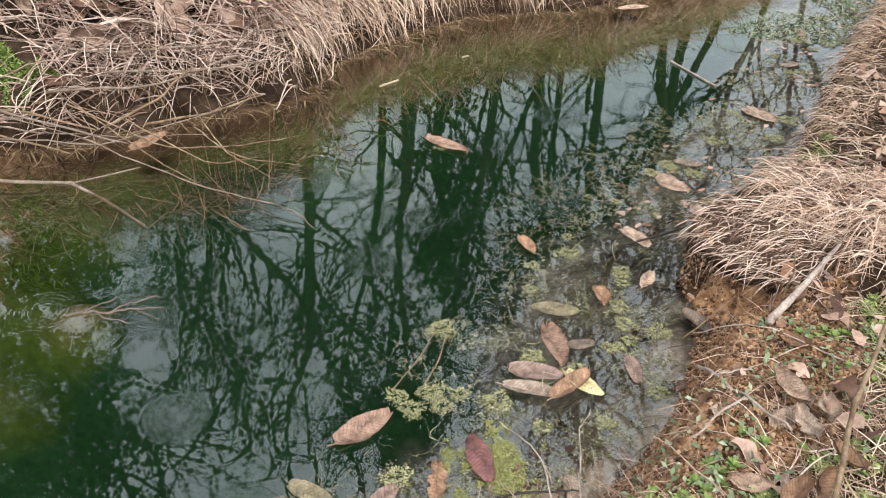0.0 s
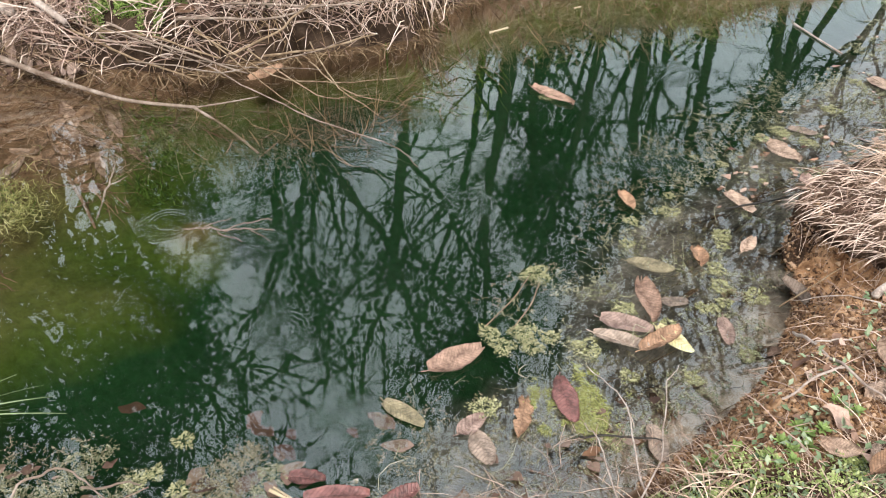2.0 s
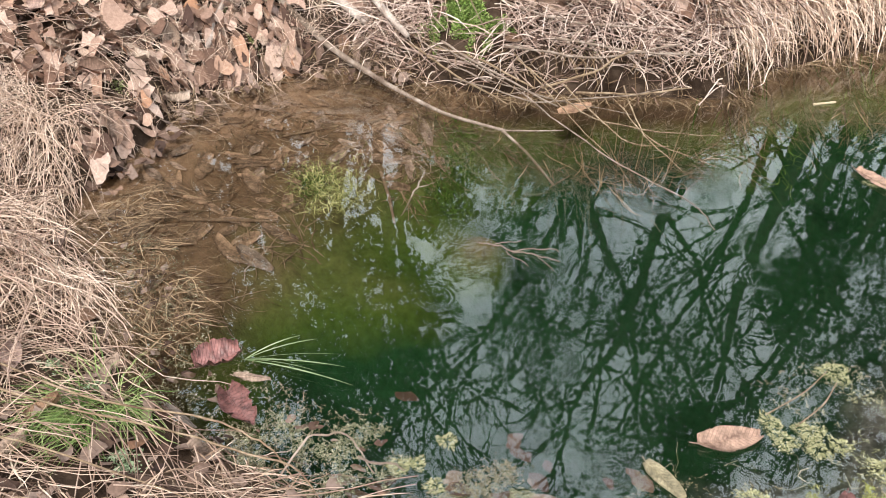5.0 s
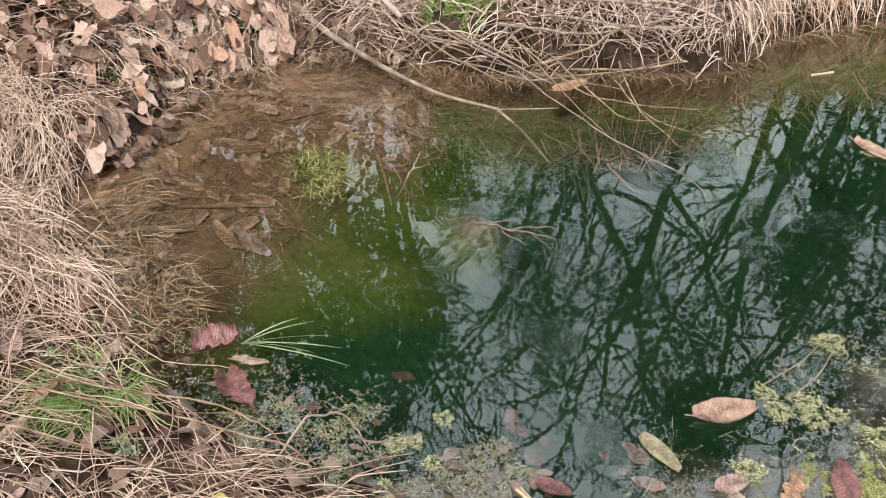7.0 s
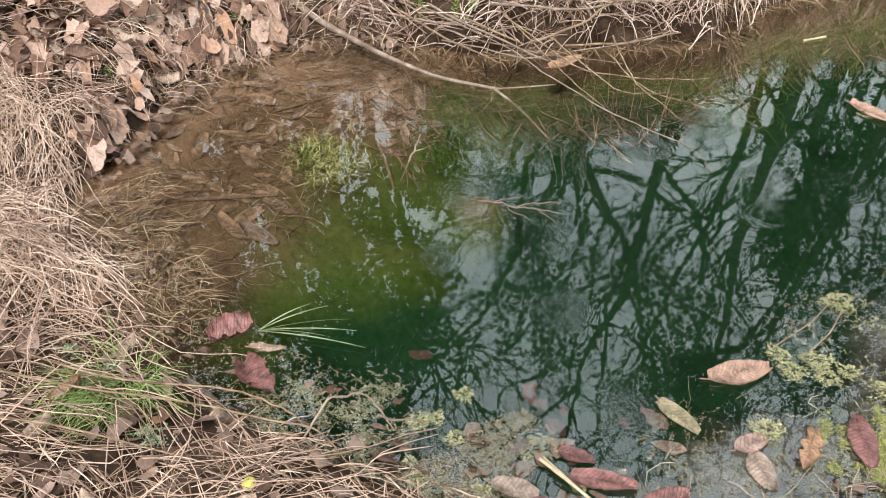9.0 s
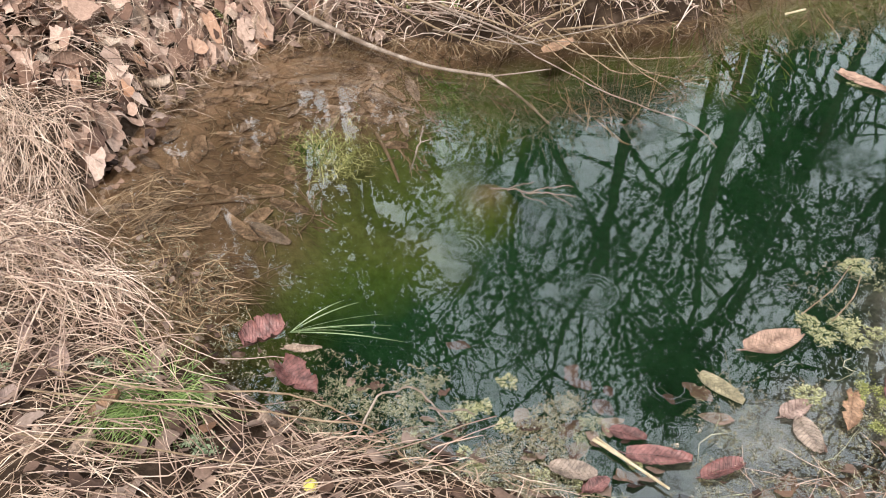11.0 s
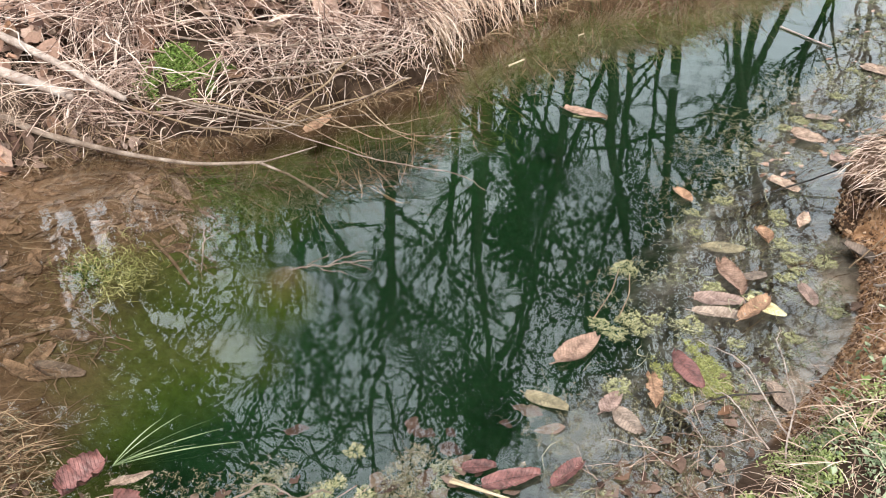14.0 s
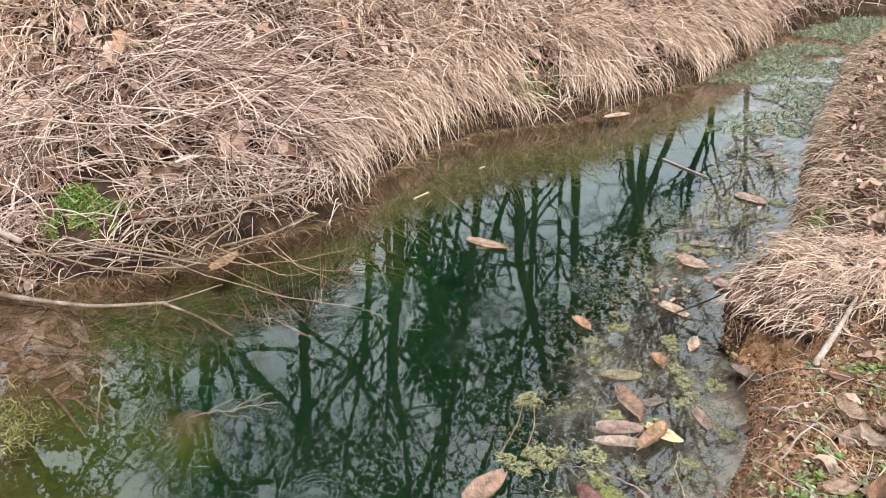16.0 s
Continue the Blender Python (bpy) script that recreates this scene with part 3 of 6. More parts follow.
def mixed_mesh(name, v, quads, tris, mat):
    me = bpy.data.meshes.new(name)
    me.from_pydata([tuple(map(float, q)) for q in v], [], [tuple(map(int, q)) for q in quads] + [tuple(map(int, q)) for q in tris])
    me.polygons.foreach_set("use_smooth", np.full(len(me.polygons), True))
    me.materials.append(mat)
    me.update()
    return me


def part(name, data, parent, label=""):
    ob = new(name, data)
    ob.parent = parent
    return tagged(ob, label)


def thing(name, label, category, at=(0, 0, 0), group=""):
    ob = new(name)
    ob.location = at
    ob.empty_display_size = 0.05
    return tagged(ob, label, category, group)


def stuff(name, v, f, mat, label, category):
    return tagged(new(name, quick_mesh(name, v, f, mat)), label, category, kind="stuff")


# ---- the ground: one sheet to the horizon ----
def graded(a, b, step, far):
    core = np.arange(a, b + step / 2, step)
    out = [step]
    while sum(out) < far:
        out.append(out[-1] * 1.22)
    tail = np.cumsum(out)
    return np.concatenate((a - tail[::-1], core, b + tail))


TX, TY = graded(-4.2, 3.2, 0.028, 320), graded(-0.6, 8.0, 0.032, 320)
TXX, TYY = np.meshgrid(TX, TY, indexing="ij")
TZ, TD, TF = lay_of_land(TXX, TYY)
ragged = 0.06 * value_noise(TXX, TYY, 0.15, 14) + 0.035 * value_noise(TXX, TYY, 0.06, 15)
silt = 0.92 * smooth(-0.34, -0.06, TD + ragged) * smooth(0.35, 0.6, TXX) * smooth(1.45, 1.7, TYY) * smooth(2.55, 2.3, TYY) * smooth(0.6, 0.4, chain_distance(TXX, TYY, NEAR_SHORE))
mud = smooth(-0.85, -0.5, TD + 2 * ragged) * smooth(-0.3, 0.15, TXX) * smooth(10.0, 7.0, TYY) * smooth(0.9, 0.7, chain_distance(TXX, TYY, NEAR_SHORE))
nx, ny = TXX.shape
k0 = (np.arange(nx - 1)[:, None] * ny + np.arange(ny - 1)[None, :]).ravel()
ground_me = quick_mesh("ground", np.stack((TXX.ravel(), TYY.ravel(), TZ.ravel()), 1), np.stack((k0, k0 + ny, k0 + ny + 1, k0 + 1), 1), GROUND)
ground_me.attributes.new("silt", "FLOAT", "POINT").data.foreach_set("value", silt.ravel().astype(np.float32))
ground_me.attributes.new("mud", "FLOAT", "POINT").data.foreach_set("value", mud.ravel().astype(np.float32))
ground_me.attributes.new("clay", "FLOAT", "POINT").data.foreach_set("value", clay_zone(TXX, TYY, np.maximum(TD, 0)).ravel().astype(np.float32))
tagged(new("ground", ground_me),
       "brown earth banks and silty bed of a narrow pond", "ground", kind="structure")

# ---- the water ----
WX, WY = np.arange(-3.6, 13, 0.1), np.arange(0.2, 15.6, 0.1)
wxx, wyy = np.meshgrid(WX, WY, indexing="ij")
near_water = sampled(GD, wxx, wyy) < 0.2
near_water[WX > 8.9, :] = in_pond(wxx[WX > 8.9, :], wyy[WX > 8.9, :])
keep = (near_water[:-1, :-1] & near_water[1:, :-1] & near_water[1:, 1:] & near_water[:-1, 1:]).ravel()
k0 = (np.arange(len(WX) - 1)[:, None] * len(WY) + np.arange(len(WY) - 1)[None, :]).ravel()[keep]
wf = np.stack((k0, k0 + len(WY), k0 + len(WY) + 1, k0 + 1), 1)
used, wf = np.unique(wf, return_inverse=True)
water = tagged(new("water", quick_mesh("water", np.stack((wxx.ravel(), wyy.ravel(), np.zeros(wxx.size)), 1)[used], wf.reshape(-1, 4), WATER)),
               "still dark green pond water with rain rings", "water", kind="structure")
water.visible_shadow = False

# ---- bare trees on the far side, seen in the water ----
def tree_limbs(rng, height, radius, lean, bushy):
    """Centre lines of a bare tree by girth: trunk, limbs, twigs; crooked limbs that fork and hang a little."""
    trunk, limbs, twigs = [], [], []

    def grow(start, way, length, r, level):
        segs = (16, 8, 5, 4)[level]
        p, d = [np.array(start)], unit(np.array(way, float))
        for k in range(segs):
            d = unit(d + rng.normal(0, (0.075, 0.25, 0.34, 0.4)[level], 3) + np.array((0, 0, (0.04, 0.09, 0.05, 0.02)[level])))
            p.append(p[-1] + d * length / segs)
        p = np.array(p)
        (trunk, limbs, limbs, twigs)[level].append((p, r))
        if level == 3:
            return
        count = (int(19 * bushy), 5, 4)[level]
        low = (0.2, 0.18, 0.12)[level]
        for c in range(count):
            t = low + (0.98 - low) * (c + rng.uniform(0, 1)) / count
            i = min(int(t * segs), segs - 1)
            q = p[i] + (p[i + 1] - p[i]) * (t * segs - i)
            along = unit(p[i + 1] - p[i])
            out = unit(np.cross(along, rng.normal(0, 1, 3)))
            spread = rng.uniform(0.5, 1.0)
            way2 = along * (1 - 0.35 * spread) + out * spread * 0.85
            share = (0.4, 0.5, 0.5)[level] * (1.15 - 0.75 * t) * rng.uniform(0.7, 1.3)
            grow(q, way2, length * share, max(r * (1 - 0.6 * t) * (0.5, 0.55, 0.6)[level], (0.036, 0.02, 0.0105)[level]), level + 1)

    grow((0, 0, 0), (lean, 0, 1), height, radius, 0)
    return trunk, limbs, twigs


def rod_mesh(name, lines, sides, mat, taper):
    vs, fs, o = [], [], 0
    for s in sorted({len(p) for p, r in lines}):
        group = [(p, r) for p, r in lines if len(p) == s]
        v, f = rods(np.array([p for p, r in group]), np.array([r for p, r in group]), sides, taper)
        vs.append(v)
        fs.append(f + o)
        o += len(v)
    return quick_mesh(name, np.concatenate(vs), np.concatenate(fs), mat)


def bare_tree(seed, height, radius, lean, bushy=1.0):
    rng = np.random.default_rng(seed)
    trunk, limbs, twigs = tree_limbs(rng, height, radius, lean, bushy)
    t = thing("bare_tree", "tall leafless winter tree with dark bark on the bank", "tree", group="bare trees")
    part("trunk", rod_mesh("trunk", trunk, 10, BARK, 0.12), t)
    tagged(part("limbs", rod_mesh("limbs", limbs, 5, BARK, 0.4), t), kind="stuff")
    tagged(part("twigs", rod_mesh("twigs", twigs, 3, BARK, 0.5), t), kind="stuff")
    return t


def at_azimuth(az, dist):
    x, y = 0.3 + dist * math.sin(radians(az)), 0.1 + dist * math.cos(radians(az))
    return x, y, float(lay_of_land(np.array([x]), np.array([y]))[0][0]) - 0.1


for seed, az, dist, height, radius, lean, bushy in (
        (1, -22.8, 11.0, 15.5, 0.13, 0.0, 1.15), (2, -7.8, 11.0, 14.0, 0.1, 0.1, 0.8), (3, -5.8, 11.8, 15.0, 0.12, 0.11, 0.8), (4, 0.0, 11.0, 11.5, 0.1, 0.1, 0.8),
        (5, 5.8, 12.5, 9.0, 0.11, 0.02, 0.8), (6, -36.0, 10.8, 14.0, 0.12, 0.12, 1.0), (7, -30.0, 12.0, 14.0, 0.11, -0.05, 0.9), (8, -13.0, 14.5, 12.0, 0.11, 0.02, 0.7),
        (9, -49.0, 10.5, 13.0, 0.13, 0.05, 1.0), (10, -16.5, 13.5, 14.0, 0.12, 0.04, 0.9), (11, -60.0, 9.5, 13.0, 0.13, 0.05, 1.2), (12, -69.0, 9.0, 13.0, 0.13, -0.04, 1.2),
        (13, 3.5, 12.0, 13.0, 0.09, 0.05, 1.1), (14, 8.0, 13.0, 7.0, 0.09, -0.05, 0.9), (15, 1.0, 14.5, 9.0, 0.08, -0.03, 1.0), (16, -2.5, 12.5, 13.5, 0.09, -0.05, 1.1),
        (17, 10.2, 16.0, 6.0, 0.09, 0.0, 0.8), (18, 12.6, 17.0, 5.2, 0.09, 0.03, 0.8)):
    tree = bare_tree(seed, height, radius * (1.0 if seed == 1 else 0.8), lean, bushy)
    tree.matrix_basis = pose(*at_azimuth(az, dist))
    if seed > 6 and seed < 11 or seed == 2 or seed > 12:
        continue
    # neighbours further back
    for k in range(2):
        a2 = (-50 + ((seed * 23.7 + k * 31.3) % 54)) if seed < 11 else -56 - (seed * 7.3 + k * 9.1) % 34
        copy_thing(tree, pose(*at_azimuth(a2, 14.5 + (seed * 3.1 + k * 2.3) % 8), 0, 0, 57 * seed + 90 * k))


def foliage(rng, centres, radius, count, size):
    """Small folded leaves strewn through overlapping clumps."""
    c = np.array(centres)[rng.integers(0, len(centres), count)]
    d = unit(rng.normal(0, 1, (count, 3)))
    p = c + d * radius * rng.uniform(0.2, 1, (count, 1)) ** 0.5
    a = unit(rng.normal(0, 1, (count, 3)) + (0, 0, -0.3))
    b = unit(np.cross(a, rng.normal(0, 1, (count, 3))))
    k = np.cross(a, b)
    s = size * rng.uniform(0.6, 1.3, (count, 1))
    v = np.stack((p, p + a * s * 0.5 + b * s * 0.28, p + a * s, p + a * s * 0.5 - b * s * 0.28, p + a * s * 0.55 + k * s * 0.07), 1).reshape(-1, 3)
    o = np.arange(count) * 5
    f = np.concatenate([np.stack((o + i, o + j, o + 4), 1) for i, j in ((0, 1), (1, 2), (2, 3), (3, 0))])
    return v, f


def evergreen(seed, height, low, spread, clumps):
    rng = np.random.default_rng(seed)
    t = thing("evergreen_tree", "slim evergreen tree with dense dark leaves", "tree", group="evergreen trees")
    line = np.array([[0.1 * math.sin(k), 0.08 * math.cos(2 * k), height * k / 10] for k in range(11)])
    part("trunk", rod_mesh("trunk", [(line, 0.12)], 8, BARK, 0.2), t)
    cs, boughs = [], []
    for _ in range(clumps):
        h = rng.uniform(low, 1.0)
        r = spread * (0.5 + 0.7 * math.sin(math.pi * (h - low) / (1.02 - low))) * rng.uniform(0.2, 1)
        a = rng.uniform(0, 6.283)
        end = np.array((r * math.cos(a), r * math.sin(a), height * h))
        root = np.array((0, 0, height * h - 0.5 * r))
        boughs.append((np.array([root + (end - root) * q for q in (0, 0.35, 0.7, 1)]), 0.02))
        cs.append(end)
    for bough in boughs:
        part("bough", rod_mesh("bough", [bough], 4, BARK, 0.4), t)
    v, f = foliage(rng, cs, 0.42, clumps * 130, 0.15)
    tagged(part("crown", quick_mesh("crown", v, f, EVERGREEN), t), kind="stuff")
    return t


# rows after 49: unseen trees added to block sky mirrored at the pond's head
for seed, height, low, spread, clumps, az, dist in ((41, 9.9, 0.74, 0.65, 14, -14.6, 11.0), (43, 5.6, 0.35, 0.55, 12, -11.6, 11.5), (42, 10.0, 0.2, 1.0, 46, -51.5, 10.6), (49, 9.4, 0.6, 0.7, 16, -45.5, 11.2), (53, 5.2, 0.1, 0.8, 20, -43.0, 11.8), (52, 5.6, 0.1, 0.9, 26, -55.5, 11.5),
                                                    (47, 7.0, 0.1, 1.1, 40, -59.5, 11.0), (44, 7.5, 0.1, 1.1, 40, -64.0, 10.0), (51, 6.5, 0.1, 1.0, 26, -68.5, 10.5), (45, 8.5, 0.25, 1.1, 34, -73.0, 9.0), (46, 8.5, 0.25, 1.1, 34, -83.0, 8.5)):
    evergreen(seed, height, low, spread, clumps).matrix_basis = pose(*at_azimuth(az, dist))

# ---- dry grass, stems and litter on the banks ----
GDX, GDY = np.gradient(GD, 0.035)


def scatter(count, x0, x1, y0, y1, test):
    """Random places in a rectangle that pass a test on x, y, distance from the water and far-bank share."""
    out = np.empty((0, 2))
    while len(out) < count:
        p = RNG.uniform((x0, y0), (x1, y1), (count * 3, 2))
        ok = test(p[:, 0], p[:, 1], sampled(GD, p[:, 0], p[:, 1]), sampled(GF, p[:, 0], p[:, 1]))
        if not ok.any():
            raise ValueError("nothing passes")
        out = np.concatenate((out, p[ok]))
    return out[:count]


def to_water(p):
    return -unit(np.stack((sampled(GDX, p[:, 0], p[:, 1]), sampled(GDY, p[:, 0], p[:, 1])), 1))


def moss_spot(x, y):
    """Below 1 inside the moss cushion, which stays free of stems."""
    u, w = (x + 2.152) * 0.94 + (y - 3.05) * 0.34, (y - 3.05) * 0.94 - (x + 2.152) * 0.34
    return (u / 0.2) ** 2 + (w / 0.105) ** 2


def strewn(p, toward, spread, rise, length, droop, segs, lift=0.0, reach=-0.1):
    """Centre lines rooted at the places p, heading along toward (n, 2) with that much spread; those that reach too far over the water are left out."""
    n = len(p)
    ang = np.arctan2(toward[:, 1], toward[:, 0]) + RNG.normal(0, spread, n)
    up = RNG.normal(rise, 0.25, n)
    base = np.stack((p[:, 0], p[:, 1], ground_z(p[:, 0], p[:, 1]) + RNG.uniform(0, 1, n) * lift), 1)
    head = np.stack((np.cos(ang), np.sin(ang), up), 1)
    c = spines(base, head, RNG.uniform(*length, n), RNG.uniform(*droop, n), segs)
    root_d = sampled(GD, p[:, 0], p[:, 1])
    bare = (moss_spot(c[:, :, 0], c[:, :, 1]) > 0.8).all(1)
    ok = (sampled(GD, c[:, -1, 0], c[:, -1, 1]) > np.minimum(root_d - 0.03, 0) + reach * RNG.uniform(0.2, 1.3, n)) | (root_d < 0)
    return c[ok & (bare | (RNG.uniform(0, 1, n) < 0.1))]


def clumpy(x, y, size, seed, cut):
    return value_noise(x, y, size, seed) > cut


def combed(p, toward, seed, swing=0.9, size=0.32):
    """Headings that swing from tussock to tussock."""
    a = np.arctan2(toward[:, 1], toward[:, 0]) + swing * value_noise(p[:, 0], p[:, 1], size, seed) + 0.5 * swing * value_noise(p[:, 0], p[:, 1], size * 0.35, seed + 1)
    return np.stack((np.cos(a), np.sin(a)), 1)


def grass(name, mat, label, p, toward, spread, rise, length, droop, width, lift=0.0, segs=5, reach=-0.1):
    c = strewn(p, toward, spread, rise, length, droop, segs, lift, reach)
    v, f = ribbons(c, RNG.uniform(*width, len(c)))
    return stuff(name, v, f, mat, label, "grass")


def stalks(name, mat, label, p, toward, spread, rise, length, droop, radius, lift=0.0, segs=5, reach=-0.1):
    c = strewn(p, toward, spread, rise, length, droop, segs, lift, reach)
    v, f = rods(c, RNG.uniform(*radius, len(c)), 4, 0.5)
    return stuff(name, v, f, mat, label, "stems")


def at_corner(x, y, d):
    """The undercut corner with its tangle of stems, and the moss above it."""
    return ((x < -1.0) & (y < 3.95) & (d < 0.62) & (x > -2.75)) | (((x + 2.12) / 0.3) ** 2 + ((y - 3.03) / 0.18) ** 2 < 1)


# thatch over the whole far slope
p = scatter(19000, -4.6, 6.5, 1.4, 14.0, lambda x, y, d, f: (d > 0.02) & (d < 4.2) & (f > 0.5) & (x > -2.7 + 0.2 * value_noise(x, y, 0.5, 21)) & ~at_corner(x, y, d) & clumpy(x, y, 0.22, 19, -0.45) & (RNG.uniform(0, 1, len(x)) < 1.2 - d * 0.22))
grass("dry_grass", STRAW, "matted straw-coloured dead grass on the sloping bank", p, combed(p, to_water(p) + (0.2, 0), 201), 0.55, 0.3, (0.18, 0.5), (0.12, 0.4), (0.004, 0.011), 0.05)
# long pale tussocks that hang to the water
p = scatter(8500, -1.4, 2.8, 3.8, 9.5, lambda x, y, d, f: (d > 0.02) & (d < 0.8) & (f > 0.5) & ~at_corner(x, y, d) & (clumpy(x, y, 0.4, 22, -0.1) | (y < 5.3)))
grass("hanging_grass", PALE_STRAW, "pale dead grass hanging down the bank to the water", p, combed(p, to_water(p) + (0.1, -0.15), 203, 0.5), 0.25, 0.5, (0.22, 0.5), (0.25, 0.55), (0.004, 0.009), 0.05, 6)
# upper slope tussocks leaning along it
p = scatter(9500, -4.2, 5.0, 3.0, 11.5, lambda x, y, d, f: (d > 0.35) & (d < 3.2) & (f > 0.5) & clumpy(x, y, 0.5, 23, 0.05) & ~at_corner(x, y, d))
grass("slope_grass", PALE_STRAW, "leaning pale tussocks of dead grass on the slope", p, combed(p, to_water(p) + (-0.1, 0.1), 205, 0.8), 0.35, 0.8, (0.3, 0.65), (0.15, 0.45), (0.0045, 0.011), 0.04, 6)
# loose stalks lying every way over the slope
p = scatter(2600, -4.2, 4.5, 2.6, 10.5, lambda x, y, d, f: (d > 0.1) & (d < 2.6) & (f > 0.5) & clumpy(x, y, 0.45, 26, -0.1) & (((x + 2.12) / 0.26) ** 2 + ((y - 3.05) / 0.2) ** 2 > 1))
stalks("loose_stalks", STEMS, "loose dead stalks lying over the grassy slope", p, combed(p, to_water(p), 207, 1.2, 0.6), 0.6, 0.25, (0.25, 0.7), (0.03, 0.2), (0.002, 0.0055), 0.16)
# tangle of dead stems over the undercut corner
off_moss = lambda x, y, k: ((x + 2.12) / (0.22 * k)) ** 2 + ((y - 3.05) / (0.15 * k)) ** 2 > 1
p = scatter(1100, -2.75, -0.88, 2.6, 4.6, lambda x, y, d, f: (d > 0.02) & (d < 0.9) & (f > 0.5) & off_moss(x, y, 1))
stalks("dead_stems", STEMS, "tangle of brown and grey dead stems over the water's edge", p, combed(p, np.tile((0.2, -1.0), (len(p), 1)), 209, 1.8, 0.22), 0.9, 0.3, (0.15, 0.6), (0.02, 0.22), (0.0014, 0.0042), 0.17)
p = scatter(190, -2.7, -0.95, 2.7, 4.5, lambda x, y, d, f: (d > 0.03) & (d < 0.8) & (f > 0.5) & off_moss(x, y, 1.2))
stalks("thick_stems", STEMS, "stout grey dead stems lying across the tangle", p, np.tile((1.0, 0.15), (len(p), 1)), 1.0, 0.2, (0.3, 0.8), (0.02, 0.12), (0.0035, 0.0085), 0.22)
p = scatter(1500, -2.7, -0.9, 2.7, 4.4, lambda x, y, d, f: (d > 0.0) & (d < 0.25) & (f > 0.5))
stalks("drooping_stems", STEMS, "dead stems drooping from the bank into the water", p, combed(p, to_water(p), 211, 1.6, 0.2), 0.9, 0.15, (0.1, 0.34), (0.08, 0.35), (0.0013, 0.004), 0.12)
p = scatter(900, -2.7, -0.9, 2.6, 4.6, lambda x, y, d, f: (d > 0.02) & (d < 0.8) & (f > 0.5) & off_moss(x, y, 1))
grass("corner_straw", STRAW, "broken straw under a tangle of dead stems", p, combed(p, to_water(p), 213, 2.2, 0.2), 0.9, 0.15, (0.06, 0.25), (0.1, 0.4), (0.002, 0.005), 0.05)
p = scatter(650, -2.9, -1.0, 2.75, 4.4, lambda x, y, d, f: (d > 0.3) & (d < 0.95) & (f > 0.5) & off_moss(x, y, 1.5) & clumpy(x, y, 0.2, 29, -0.1))
stalks("draped_stems", STEMS, "dead stems hanging down the bank side by side", p, combed(p, to_water(p), 233, 0.5, 0.3), 0.22, 0.35, (0.35, 0.7), (0.15, 0.35), (0.0018, 0.004), 0.1, 6)
# wet brown straw right at the far waterline
p = scatter(4000, -2.9, 3.0, 1.6, 10.0, lambda x, y, d, f: (d > -0.07) & (d < 0.1) & (f > 0.5))
grass("wet_straw", WET_STRAW, "wet brown straw along the waterline", p, to_water(p), 1.0, 0.1, (0.06, 0.2), (0.1, 0.4), (0.002, 0.006), 0.02)
# the pond's head: pale grass laid towards the water
p = scatter(7500, -4.4, -1.75, -0.5, 1.6, lambda x, y, d, f: (d > 0.03) & (d < 1.5) & (y < 1.3 + 0.2 * value_noise(x, y, 0.3, 24)) & (x < -1.55 - 0.35 * (y < 0.7)) & clumpy(x, y, 0.25, 27, -0.5))
grass("head_grass", PALE_STRAW, "pale dry grass lying over at the head of the pond", p, combed(p, np.tile((0.8, -0.35), (len(p), 1)), 215, 1.0), 0.6, 0.3, (0.15, 0.42), (0.12, 0.4), (0.0014, 0.0036), 0.06)
p = scatter(420, -3.3, -1.6, 0.3, 1.7, lambda x, y, d, f: (d > 0.02) & (d < 0.8))
stalks("head_stalks", LEDGE_STEMS, "long dry stalks lying at the head of the pond", p, combed(p, np.tile((0.8, -0.6), (len(p), 1)), 217, 1.2), 0.4, 0.25, (0.25, 0.6), (0.1, 0.3), (0.0015, 0.0036), 0.1)
p = scatter(700, -2.3, -1.4, 0.75, 1.5, lambda x, y, d, f: (d > -0.28) & (d < 0.05))
grass("soaked_straw", WET_STRAW, "soaked straw lying in the edge of the water", p, combed(p, np.tile((0.8, -0.3), (len(p), 1)), 219, 1.6), 0.8, 0.05, (0.05, 0.2), (0.05, 0.2), (0.0015, 0.004), 0.004)
# near ledge: stalks and straw lying along the shore
p = scatter(3800, -2.2, 0.7, -0.3, 1.2, lambda x, y, d, f: (d > -0.03) & (d < 0.9) & (f < 0.5) & clumpy(x, y, 0.2, 28, -0.4))
grass("ledge_straw", TURF, "flattened straw and plant remains on the near ledge", p, combed(p, np.tile((1.0, 0.25), (len(p), 1)), 221, 1.3), 0.7, 0.12, (0.05, 0.2), (0.1, 0.4), (0.0015, 0.0036), 0.03)
p = scatter(320, -1.9, 0.0, 0.1, 0.8, lambda x, y, d, f: (d > -0.02) & (d < 0.55) & (f < 0.5))
stalks("ledge_stalks", LEDGE_STEMS, "long brown stalks lying along the near shore", p, combed(p, np.tile((1.0, 0.3), (len(p), 1)), 223, 0.6), 0.25, 0.1, (0.15, 0.5), (0.04, 0.2), (0.001, 0.0026), 0.05)
p = scatter(220, 0.1, 0.78, 0.8, 1.75, lambda x, y, d, f: (d > -0.2) & (d < 0.2))
stalks("shore_twigs", LEDGE_STEMS, "thin bent dead stems standing in the shallows", p, np.tile((-0.5, 0.6), (len(p), 1)), 1.2, 0.25, (0.05, 0.16), (0.1, 0.4), (0.0007, 0.0014), 0.01)
